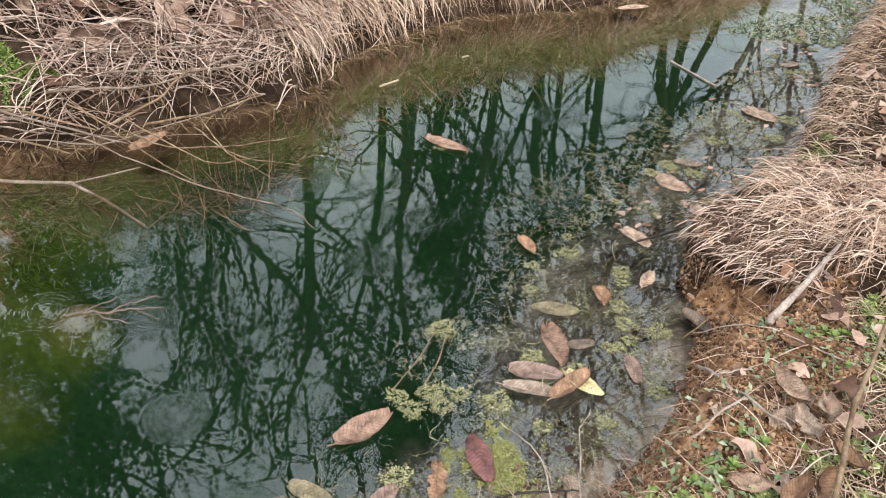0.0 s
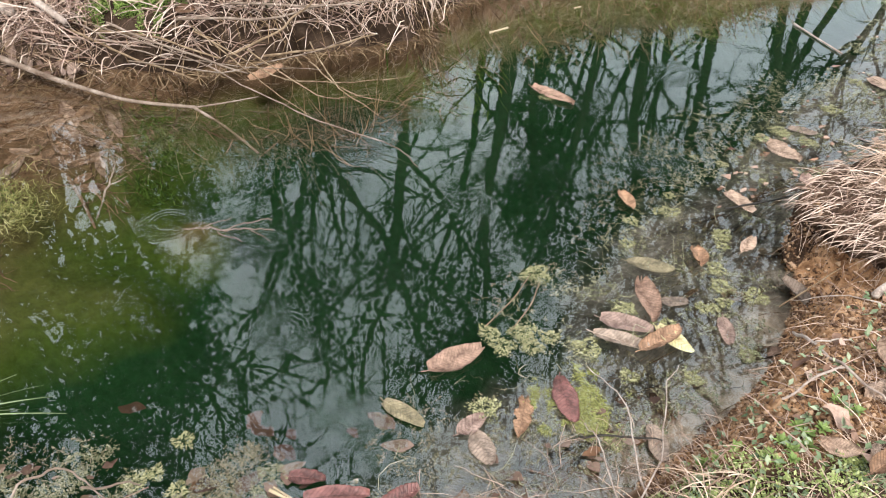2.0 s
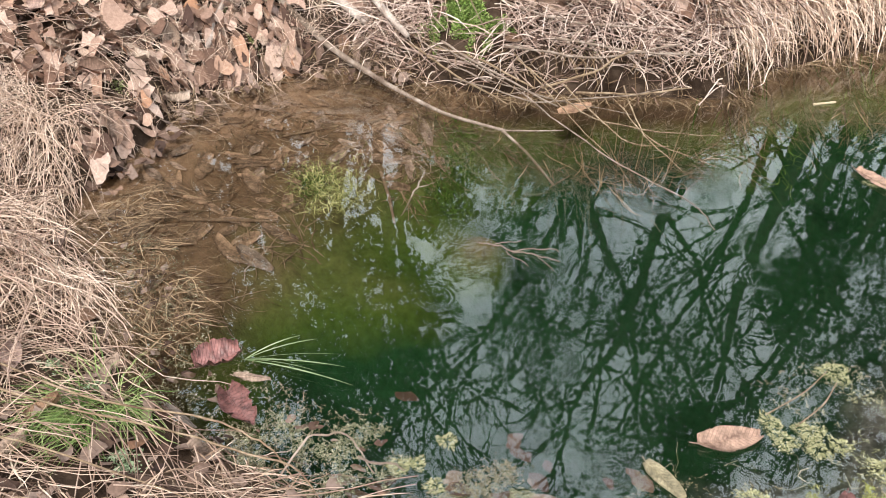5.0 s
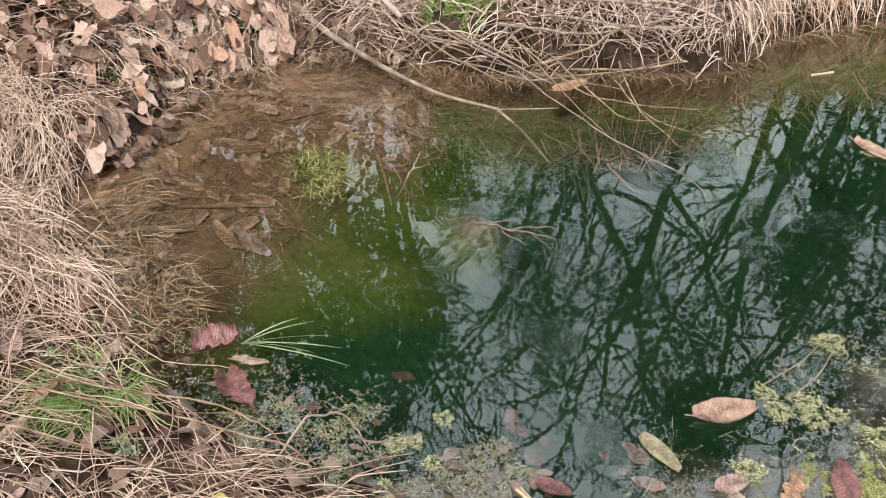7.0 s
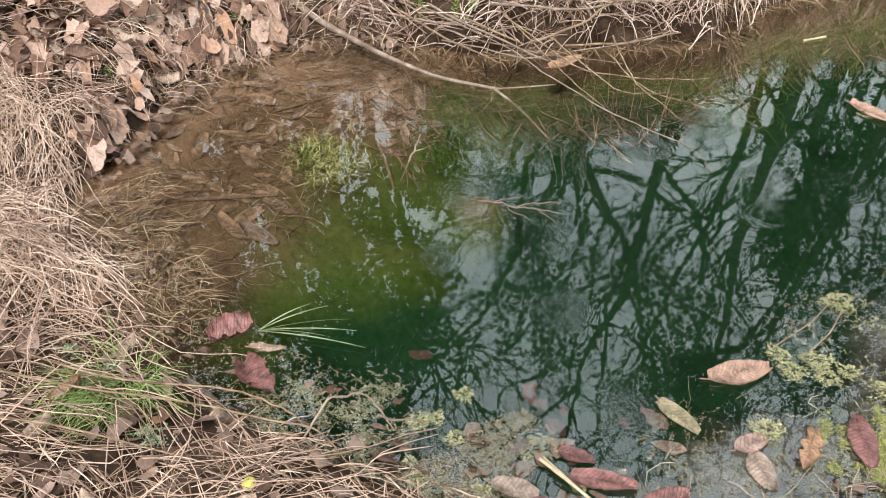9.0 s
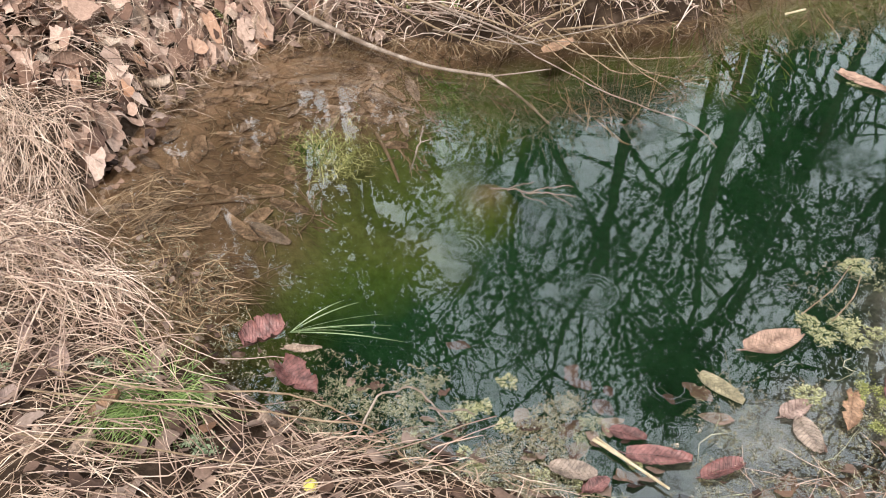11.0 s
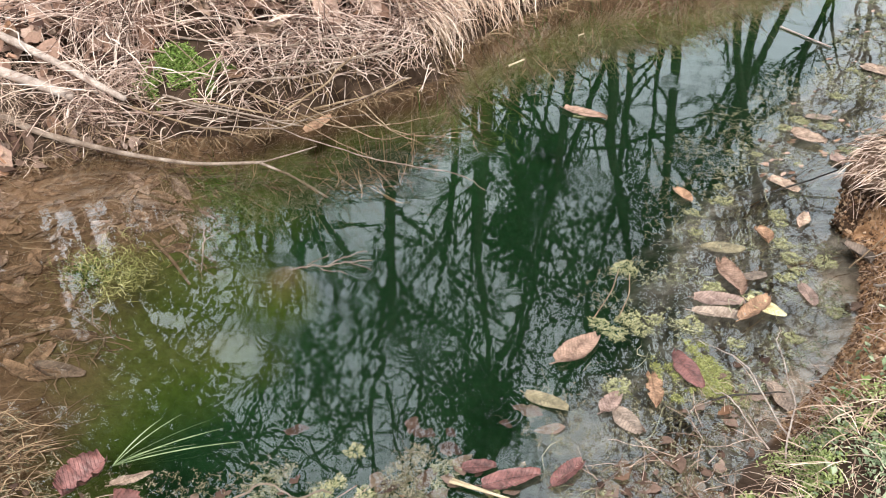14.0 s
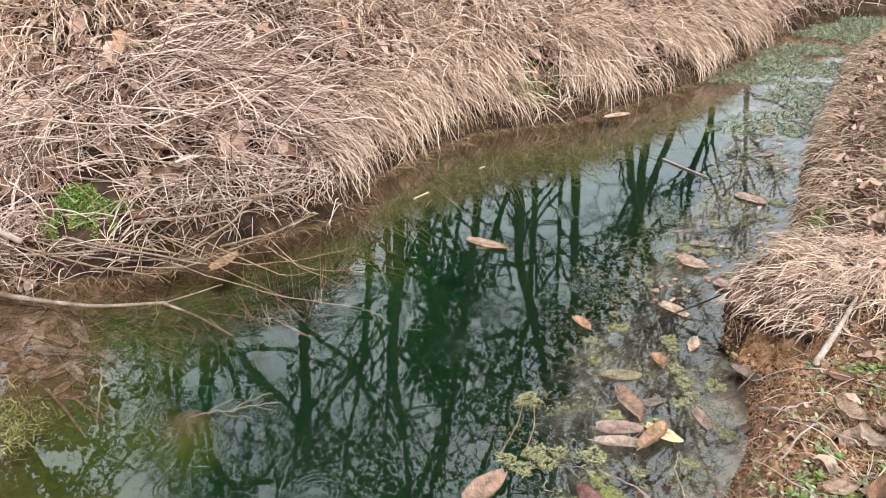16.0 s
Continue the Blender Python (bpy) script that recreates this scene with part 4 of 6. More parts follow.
# right bank: turf of dead grass with a thick mound over the hollow
p = scatter(21000, 0.7, 4.8, 0.3, 10.8, lambda x, y, d, f: (d > 0.04) & (d < 1.9) & (f < 0.5) & (clay_zone(x, y, d) < 0.35) & (clumpy(x, y, 0.22, 25, -0.3) | (y > 4.0)))
grass("bank_turf", TURF, "flattened dead grass on the low bank", p, combed(p, to_water(p) + (0.1, -0.4), 225, 2.0), 0.9, 0.1, (0.05, 0.2), (0.1, 0.4), (0.0015, 0.0045), 0.025)
p = scatter(700, 0.9, 3.8, 0.8, 8.0, lambda x, y, d, f: (d > 0.1) & (d < 1.4) & (f < 0.5))
stalks("turf_stalks", STEMS, "dry stalks strewn over the low bank", p, combed(p, to_water(p), 227, 2.5), 0.8, 0.12, (0.1, 0.36), (0.05, 0.25), (0.001, 0.0026), 0.03)
p = scatter(1400, 1.16, 1.95, 2.55, 3.45, lambda x, y, d, f: (d > 0.08) & (((x - 1.45) / 0.4) ** 2 + ((y - 2.96) / 0.32) ** 2 < 1) & (np.hypot((x - 1.0) / 0.3, (y - 2.5) / 0.3) > 1))
grass("grass_mound", PALE_STRAW, "mound of pale dead grass drooping over a hollow in the bank", p, combed(p, np.tile((-0.9, -0.15), (len(p), 1)), 229, 1.8, 0.2), 0.9, 0.06, (0.08, 0.24), (0.08, 0.3), (0.0018, 0.0045), 0.06, 6, -0.02)
p = scatter(110, 1.25, 1.9, 2.85, 3.4, lambda x, y, d, f: d > 0.2)
stalks("mound_stalks", STEMS, "dry stalks drooping over the bank's edge", p, combed(p, np.tile((-0.8, -0.4), (len(p), 1)), 231, 0.8), 0.9, 0.2, (0.12, 0.28), (0.15, 0.4), (0.0014, 0.0026), 0.05)
p = scatter(1000, 0.55, 1.5, 1.3, 3.1, lambda x, y, d, f: (d > 0.0) & (d < 0.5) & (f < 0.5) & (x > 0.62))
grass("clay_rootlets", LEDGE_STEMS, "loose brown rootlets and straw on bare clay", p, to_water(p), 1.5, 0.1, (0.03, 0.13), (0.1, 0.4), (0.001, 0.003), 0.012)
p = scatter(3600, 1.0, 4.4, 3.2, 10.5, lambda x, y, d, f: (d > 0.0) & (d < 0.2) & (f < 0.5))
grass("edge_grass", TURF, "brown grass hanging over the low bank's edge", p, to_water(p), 0.7, 0.2, (0.06, 0.2), (0.2, 0.5), (0.0018, 0.0045), 0.02, 5, -0.05)


# dead grass over the level ground all round
p = scatter(6000, -6.8, 8.8, -2.4, 14.0, lambda x, y, d, f: (d > 0.75) & ((f < 0.5) | (d > 3.0) | (x < -3.5)) & clumpy(x, y, 0.4, 32, -0.4))
grass("meadow_grass", TURF, "flattened dead grass on the level ground round the pond", p, combed(p, to_water(p), 239, 2.5, 0.8), 0.9, 0.2, (0.1, 0.35), (0.1, 0.4), (0.003, 0.008), 0.02)


def litter(count, p, size, lift, seed, flat=0.5):
    """Small curled dead leaves at the places p: a folded, twisted blade with an uneven rim."""
    rng = np.random.default_rng(seed)
    n = len(p)
    t = np.linspace(0, 1, 9)
    w = 0.01 + 0.26 * np.sin(np.pi * t ** 0.9) ** 0.75
    s = rng.uniform(*size, n)
    curl, bend = rng.normal(0.25, 0.5, n), rng.normal(0.1, 0.7, n)
    local = np.empty((n, 9, 3, 3))
    for j, side in enumerate((-1, 0, 1)):
        jag = rng.normal(1, 0.13, (n, 9)) * (1 + 0.22 * np.sin(rng.uniform(3, 9, (n, 1)) * t + rng.uniform(0, 6.283, (n, 1))))
        local[:, :, j, 0] = t - 0.5
        local[:, :, j, 1] = side * w * jag
        local[:, :, j, 2] = abs(side) * w * curl[:, None] * jag + bend[:, None] * (t - 0.5) ** 2 + side * w * np.sin(rng.normal(0, 1.2, (n, 1)) * (t - 0.5) * 2)
    local *= s[:, None, None, None]
    yaw, tip, roll = rng.uniform(0, 6.283, n), rng.normal(0, flat, n), rng.normal(0, flat, n)
    gx = (sampled(GZ, p[:, 0] + 0.05, p[:, 1]) - sampled(GZ, p[:, 0] - 0.05, p[:, 1])) / 0.1
    gy = (sampled(GZ, p[:, 0], p[:, 1] + 0.05) - sampled(GZ, p[:, 0], p[:, 1] - 0.05)) / 0.1
    c, q = np.cos(yaw), np.sin(yaw)
    x, y, z = (local[..., i] for i in range(3))
    z = z + x * np.sin(tip)[:, None, None] + y * np.sin(roll)[:, None, None]
    wx, wy = x * c[:, None, None] - y * q[:, None, None], x * q[:, None, None] + y * c[:, None, None]
    wz = z + wx * gx[:, None, None] + wy * gy[:, None, None]
    base = ground_z(p[:, 0], p[:, 1]) + 0.012 + rng.uniform(0, lift, n)
    v = np.stack((wx + p[:, 0, None, None], wy + p[:, 1, None, None], wz + base[:, None, None]), -1).reshape(-1, 3)
    k = (np.arange(n)[:, None] * 27 + np.arange(8)[None, :] * 3).ravel()
    f = np.concatenate([np.stack((k + i, k + i + 1, k + i + 4, k + i + 3), 1) for i in (0, 1)])
    return v, f


p = scatter(6500, -4.4, 6.0, 1.6, 13.0, lambda x, y, d, f: (d > 0.15) & (d < 3.4) & (f > 0.5) & (clumpy(x, y, 0.6, 31, 0.0) | (x < -2.3) | (y > 8)))
v, f = litter(0, p, (0.05, 0.15), 0.15, 51)
stuff("bank_leaf_litter", v, f, LITTER, "brown dead leaves caught in the grass of the slope", "leaves")
p = scatter(1200, -4.6, -2.3, 1.15, 2.55, lambda x, y, d, f: (d > 0.0) & (d < 1.9) & (y > 1.25 + 0.2 * value_noise(x, y, 0.3, 24)) & clumpy(x, y, 0.16, 33, -0.55))
v, f = litter(0, p, (0.045, 0.13), 0.07, 52, 0.6)
stuff("head_leaf_litter", v, f, LITTER, "thick drift of brown dead leaves at the head of the pond", "leaves")
p = scatter(800, 0.8, 4.4, 0.3, 10.0, lambda x, y, d, f: (d > 0.12) & (d < 1.5) & (f < 0.5))
v, f = litter(0, p, (0.03, 0.085), 0.02, 53, 0.45)
stuff("turf_leaf_litter", v, f, LITTER, "scattered dead leaves on the low bank", "leaves")
p = scatter(420, -2.2, 0.5, -0.2, 1.0, lambda x, y, d, f: (d > 0.0) & (d < 0.8) & (f < 0.5))
v, f = litter(0, p, (0.02, 0.085), 0.015, 54, 0.3)
stuff("ledge_leaf_litter", v, f, WET_LITTER, "scattered dead leaves on the near ledge", "leaves")
p = scatter(420, 0.6, 4.6, 2.9, 10.5, lambda x, y, d, f: (d < -0.02) & (d > -0.55) & (f < 0.5) & clumpy(x, y, 0.25, 55, -0.1) & (RNG.uniform(0, 1, len(x)) < 1.1 + 1.8 * d))
v, f = litter(0, p, (0.015, 0.055), 0.0, 56, 0.04)
v[:, 2] = 0.0015 + (v[:, 2] - 0.012) * 0.25
stuff("floating_leaf_scraps", v, f, LITTER, "pale scraps of dead leaves floating along the low bank", "leaves")
p = scatter(160, -2.0, 0.75, 0.7, 1.9, lambda x, y, d, f: (d < 0.06) & (d > -0.22) & (f < 0.5))
v, f = litter(0, p, (0.015, 0.06), 0.0, 57, 0.1)
v[:, 2] = 0.001 + (v[:, 2] - 0.012) * 0.4
stuff("wet_leaf_scraps", v, f, WET_LITTER, "dark wet scraps of leaves in the shallows", "leaves")
# soaked leaves afloat along the near shore
p = scatter(70, -0.75, 0.45, 0.9, 1.5, lambda x, y, d, f: (d < 0.02) & (d > -0.42) & clumpy(x, y, 0.2, 59, -0.2))
v, f = litter(0, p, (0.04, 0.11), 0.0, 60, 0.05)
v[:, 2] = -0.006 + (v[:, 2] - 0.012) * 0.3
stuff("soaked_leaves", v, f, MAUVE_LITTER, "soaked mauve-brown dead leaves afloat by the near shore", "leaves")
# straw over the green corner of the low bank
p = scatter(2000, 0.5, 1.6, 0.85, 2.0, lambda x, y, d, f: (d > 0.08) & (f < 0.5) & (clay_zone(x, y, d) < 0.4))
grass("weedy_straw", PALE_STRAW, "fine pale straw woven through green weeds", p, combed(p, to_water(p), 235, 2.2, 0.25), 0.9, 0.2, (0.04, 0.13), (0.1, 0.4), (0.001, 0.0026), 0.015)
p = scatter(2000, -3.8, -2.3, 1.5, 3.0, lambda x, y, d, f: (d > -0.05) & (d < 0.7) & (f > 0.3))
grass("leafy_straw", PALE_STRAW, "loose pale straw among dead leaves", p, combed(p, to_water(p), 237, 2.2, 0.25), 0.9, 0.15, (0.1, 0.3), (0.08, 0.35), (0.0014, 0.0035), 0.08)
p = scatter(130, -2.95, -2.2, 1.0, 2.8, lambda x, y, d, f: (d > -0.12) & (d < 0.1))
v, f = litter(0, p, (0.03, 0.09), 0.006, 58, 0.25)
stuff("shore_leaf_litter", v, f, WET_LITTER, "soaked dead leaves along the edge of the water", "leaves")
# clods on the clay
p = scatter(20000, 0.5, 1.4, 1.4, 3.0, lambda x, y, d, f: (clay_zone(x, y, d) > 0.3) & (d > 0.0))
n = len(p)
octa = np.array(((1, 0, 0), (-1, 0, 0), (0, 1, 0), (0, -1, 0), (0, 0, 1), (0, 0, -1)), float)
size = np.minimum(RNG.gamma(1.8, 0.0019, n), 0.012)
v = (octa[None] * RNG.uniform(0.6, 1.3, (n, 6, 1)) * size[:, None, None] + np.stack((p[:, 0], p[:, 1], ground_z(p[:, 0], p[:, 1]) + size * 0.3), 1)[:, None]).reshape(-1, 3)
k = np.arange(n) * 6
f = np.concatenate([np.stack((k + a, k + b, k + c), 1) for a, b, c in ((0, 2, 4), (2, 1, 4), (1, 3, 4), (3, 0, 4), (2, 0, 5), (1, 2, 5), (3, 1, 5), (0, 3, 5))])
stuff("clay_crumbs", v, f, CRUMBS, "crumbs and clods of orange-brown clay", "soil")


# ---- green plants ----
def leaflets(p, z, size, up, seed, count=1):
    """Little folded leaves that fan up from the places p."""
    rng = np.random.default_rng(seed)
    p, z = np.repeat(p, count, 0), np.repeat(z, count)
    n = len(p)
    yaw = rng.uniform(0, 6.283, n)
    rise = rng.uniform(*up, n)
    a = np.stack((np.cos(yaw) * np.cos(rise), np.sin(yaw) * np.cos(rise), np.sin(rise)), 1)
    b = np.stack((-np.sin(yaw), np.cos(yaw), np.zeros(n)), 1)
    k = np.cross(a, b)
    s = rng.uniform(*size, (n, 1))
    o = np.stack((p[:, 0], p[:, 1], z), 1)
    v = np.stack((o, o + a * s * 0.55 + b * s * 0.26, o + a * s - k * s * 0.12, o + a * s * 0.55 - b * s * 0.26, o + a * s * 0.55 - k * s * 0.1), 1).reshape(-1, 3)
    j = np.arange(n) * 5
    f = np.concatenate([np.stack((j + q, j + r, j + 4), 1) for q, r in ((0, 1), (1, 2), (2, 3), (3, 0))])
    return v, f


p = scatter(6500, -2.5, -1.75, 2.85, 3.3, lambda x, y, d, f: (moss_spot(x, y) + 1.0 * value_noise(x, y, 0.06, 61) + 0.5 * value_noise(x, y, 0.025, 60) < 0.95) & (d > 0.03))
v, f = leaflets(p, ground_z(p[:, 0], p[:, 1]) + RNG.uniform(0.005, 0.04, len(p)), (0.009, 0.02), (0.1, 1.1), 62)
stuff("moss_cushion", v, f, MOSS, "bright green cushion of moss and small leaves", "moss")
def weed_clumps(centres, spread, each, size, mat, seed, label="low green weeds creeping through dead grass"):
    """Low domed clumps of small leaves."""
    rng = np.random.default_rng(seed)
    q = np.repeat(centres, each, 0)
    r = np.repeat(rng.uniform(*spread, len(centres)), each)
    off = rng.normal(0, 1, q.shape) * r[:, None] * 0.55
    q = q + off
    up = np.maximum(0.0, 1 - (off ** 2).sum(1) / r ** 2) * r * 0.55
    ok = (sampled(GD, q[:, 0], q[:, 1]) > 0.02)
    q, up = q[ok], up[ok]
    v, f = leaflets(q, ground_z(q[:, 0], q[:, 1]) + 0.004 + up * rng.uniform(0.4, 1, len(q)), size, (0.0, 1.0), seed + 20)
    stuff("creeping_weeds", v, f, mat, label, "weeds")


for (x0, x1, y0, y1), cut, cnt, sd, mat in (((0.5, 1.05, 1.0, 1.68), -0.3, 85, 63, FRESH), ((0.5, 1.2, 0.9, 1.66), -0.2, 30, 163, GREY_GREEN), ((0.95, 1.6, 1.65, 2.5), 0.1, 34, 64, FRESH), ((1.4, 3.4, 3.3, 9.0), 0.1, 70, 65, GREEN),
                                           ((-1.9, -0.2, -0.1, 0.62), 0.1, 22, 66, GREY_GREEN), ((-3.4, -2.3, 1.4, 2.6), 0.3, 9, 67, FRESH), ((-2.5, -1.2, 2.9, 3.6), 0.2, 8, 68, GREEN)):
    weed_clumps(scatter(cnt, x0, x1, y0, y1, lambda x, y, d, f: (d > 0.05) & clumpy(x, y, 0.16, sd, cut) & (clay_zone(x, y, d) < 0.3)), (0.02, 0.05), 120, (0.006, 0.014), mat, sd)
p = scatter(900, 0.45, 1.5, 0.9, 2.3, lambda x, y, d, f: (d > 0.04) & clumpy(x, y, 0.2, 68, 0.1))
v, f = leaflets(p, ground_z(p[:, 0], p[:, 1]) + RNG.uniform(0.004, 0.025, len(p)), (0.012, 0.03), (0.1, 1.1), 69)
stuff("silvery_weeds", v, f, GREY_GREEN, "grey-green feathery weeds on the low bank", "weeds")


def rosette(seed, leaves, size):
    """A leafy little plant: a ring of toothed leaves on a short stem."""
    rng = np.random.default_rng(seed)
    t = thing("weed_plant", "small bright green leafy weed on the bank", "plant", group="weed plants")
    for q in range(leaves):
        a = q * 2.4 + rng.normal(0, 0.2)
        rise = 0.25 + 0.9 * q / leaves
        ln = size * rng.uniform(0.7, 1.1)
        s = np.array([0, 0.25, 0.5, 0.75, 1.0])
        w = np.array([0.06, 0.2, 0.42, 0.2, 0.02]) * ln * rng.uniform(0.4, 0.6)
        d, side = np.array((math.cos(a), math.sin(a), 0)), np.array((-math.sin(a), math.cos(a), 0))
        spine = np.outer(s * ln * math.cos(rise), d) + np.outer(s * ln * math.sin(rise) - 0.5 * ln * s ** 2 * 0.5, (0, 0, 1)) + (0, 0, 0.004)
        vv = np.stack((spine + side * w[:, None] + (0, 0, ln * 0.06), spine, spine - side * w[:, None] + (0, 0, ln * 0.06)), 1).reshape(-1, 3)
        kk = np.arange(4) * 3
        part("leaf", quick_mesh("leaf", vv, np.concatenate([np.stack((kk + i, kk + i + 1, kk + i + 4, kk + i + 3), 1) for i in (0, 1)]), GREEN), t)
    return t


plants = [rosette(71, 14, 0.024), rosette(72, 16, 0.028), rosette(73, 12, 0.02)]
spots = scatter(30, 0.5, 1.5, 1.0, 2.4, lambda x, y, d, f: (d > 0.1) & (clay_zone(x, y, d) < 0.3) & (clumpy(x, y, 0.2, 63, -0.1) | (y > 1.9)))
WEEDS = ((1.19, 2.21), (1.26, 2.23), (1.24, 2.08), (1.0, 1.76), (0.92, 1.66), (1.1, 2.01), (1.14, 1.75), (0.75, 1.58), (0.72, 1.62), (0.86, 1.55), (0.89, 1.6), (1.24, 1.73))
spots = np.concatenate((spots, np.array(WEEDS), np.array(WEEDS) + (0.03, 0.02), np.array(WEEDS) + (-0.02, 0.03)))
for k, (x, y) in enumerate(spots):
    m = pose(x, y, float(ground_z(x, y)), 0, 0, 77 * k)
    if k < 3:
        plants[k].matrix_basis = m
    else:
        copy_thing(plants[k % 3], m)
# grass tuft on the near ledge
for nm, cx0, cy0, cnt, rad, ln in (("green_grass_tuft", -1.3, 0.59, 430, 0.08, (0.1, 0.21)), ("green_grass_tuft", -0.2, 6.0, 260, 0.1, (0.15, 0.3)), ("green_grass_tuft", 0.1, 6.3, 200, 0.12, (0.12, 0.25)), ("green_grass_tuft", 1.35, 3.5, 160, 0.08, (0.06, 0.14))):
    p = RNG.normal((cx0, cy0), rad * 0.6, (cnt, 2))
    c = strewn(p, p - (cx0 - 0.03, cy0 + 0.05), 0.6, 0.8, ln, (0.15, 0.45), 5)
    v, f = ribbons(c, RNG.uniform(0.0015, 0.0035, len(c)))
    stuff(nm, v, f, GREEN, "tuft of fresh green grass among dead stalks", "grass")

# ---- leaves ----
def leaf_mesh(length, width, curl, bend, teeth, seed, mat, ragged=0.0, ns=25):
    """A leaf blade with thickness: toothed outline, a groove at the midrib, quilted between the side veins."""
    rng = np.random.default_rng(seed)
    nt = 9
    s = np.linspace(0, 1, ns)
    a0, a1 = rng.uniform(0.01, 0.09), rng.uniform(0.91, 0.985)
    prof = np.sin(np.pi * (a0 + (a1 - a0) * s) ** 0.9) ** 0.6
    prof = np.maximum(prof, 0.05) * (1 + 0.05 * np.sin(7 * s + seed))
    veins = min(11, (ns - 1) // 4)
    saw = 1 + teeth * (np.arange(ns) % 2 - 0.5)
    bites = np.stack([np.convolve(rng.normal(0, 1.6, ns + 4), np.ones(5) / 5, 'valid') for _ in (0, 1)])
    edge_l = prof * saw * (1 - ragged * np.clip(bites[0], 0, 1.4))
    edge_r = prof * saw * (1 - ragged * np.clip(bites[1], 0, 1.4))
    t = np.linspace(-1, 1, nt)
    x = np.repeat((s - 0.5)[:, None] * length, nt, 1)
    half = np.where(t[None, :] < 0, edge_l[:, None], edge_r[:, None]) * width / 2
    y = t[None, :] * half + 0.04 * length * np.sin(2.5 * s + seed)[:, None]
    a = np.abs(t)[None, :]
    z = curl * width * a ** 2 + bend * length * (2 * s[:, None] - 1) ** 2 + 0.0016 * np.cos((s[:, None] * veins - a * 1.6) * 6.283) * np.minimum(a * 4, 1) * (1.15 - a) + 0.0022 * np.minimum(a * 3, 1)
    z = z + 0.004 * curl / (abs(curl) + 0.1) * rng.normal(0, 0.4, z.shape) + 0.003 * np.sin(5 * s[:, None] + 3 * t[None, :] + seed)
    top = np.stack((x, y, z), -1).reshape(-1, 3)
    bottom = top - (0, 0, 0.0009)
    k = (np.arange(ns - 1)[:, None] * nt + np.arange(nt - 1)[None, :]).ravel()
    f = np.stack((k, k + nt, k + nt + 1, k + 1), 1)
    o = ns * nt
    rim = np.concatenate((np.arange(nt), np.arange(1, ns) * nt + nt - 1, (ns - 1) * nt + np.arange(nt - 2, -1, -1), np.arange(ns - 2, 0, -1) * nt))
    r2 = np.roll(rim, -1)
    faces = np.concatenate((f, f[:, ::-1] + o, np.stack((rim, r2, r2 + o, rim + o), 1)[:, ::-1]))
    me = quick_mesh("blade", np.concatenate((top, bottom)), faces, mat)
    mid = np.stack((x[:, nt // 2], y[:, nt // 2], z[:, nt // 2] + 0.0004), 1)
    stem = np.concatenate((np.array([[-0.5 * length - 0.12 * length, mid[0, 1] + 0.03 * length, mid[0, 2]]]), mid[::3]))
    v, q, c = limb(stem, (0.0016, 0.0013, 0.0004), 5, 0.02)
    return me, mixed_mesh("midrib", v, q, c, mat), float(z.min())


LEAF_LABEL = {"brown": "toothed chestnut-brown dead leaf", "orange": "orange-brown dead leaf", "tan": "tan dry dead leaf", "pink": "pinkish-brown dead leaf", "pale": "pale buff dead leaf",
              "red": "dark red wet dead leaf", "white": "yellowish-white bleached leaf", "olive": "olive soaked dead leaf", "grey": "grey-brown soaked dead leaf", "sunk": "silt-covered brown dead leaf"}
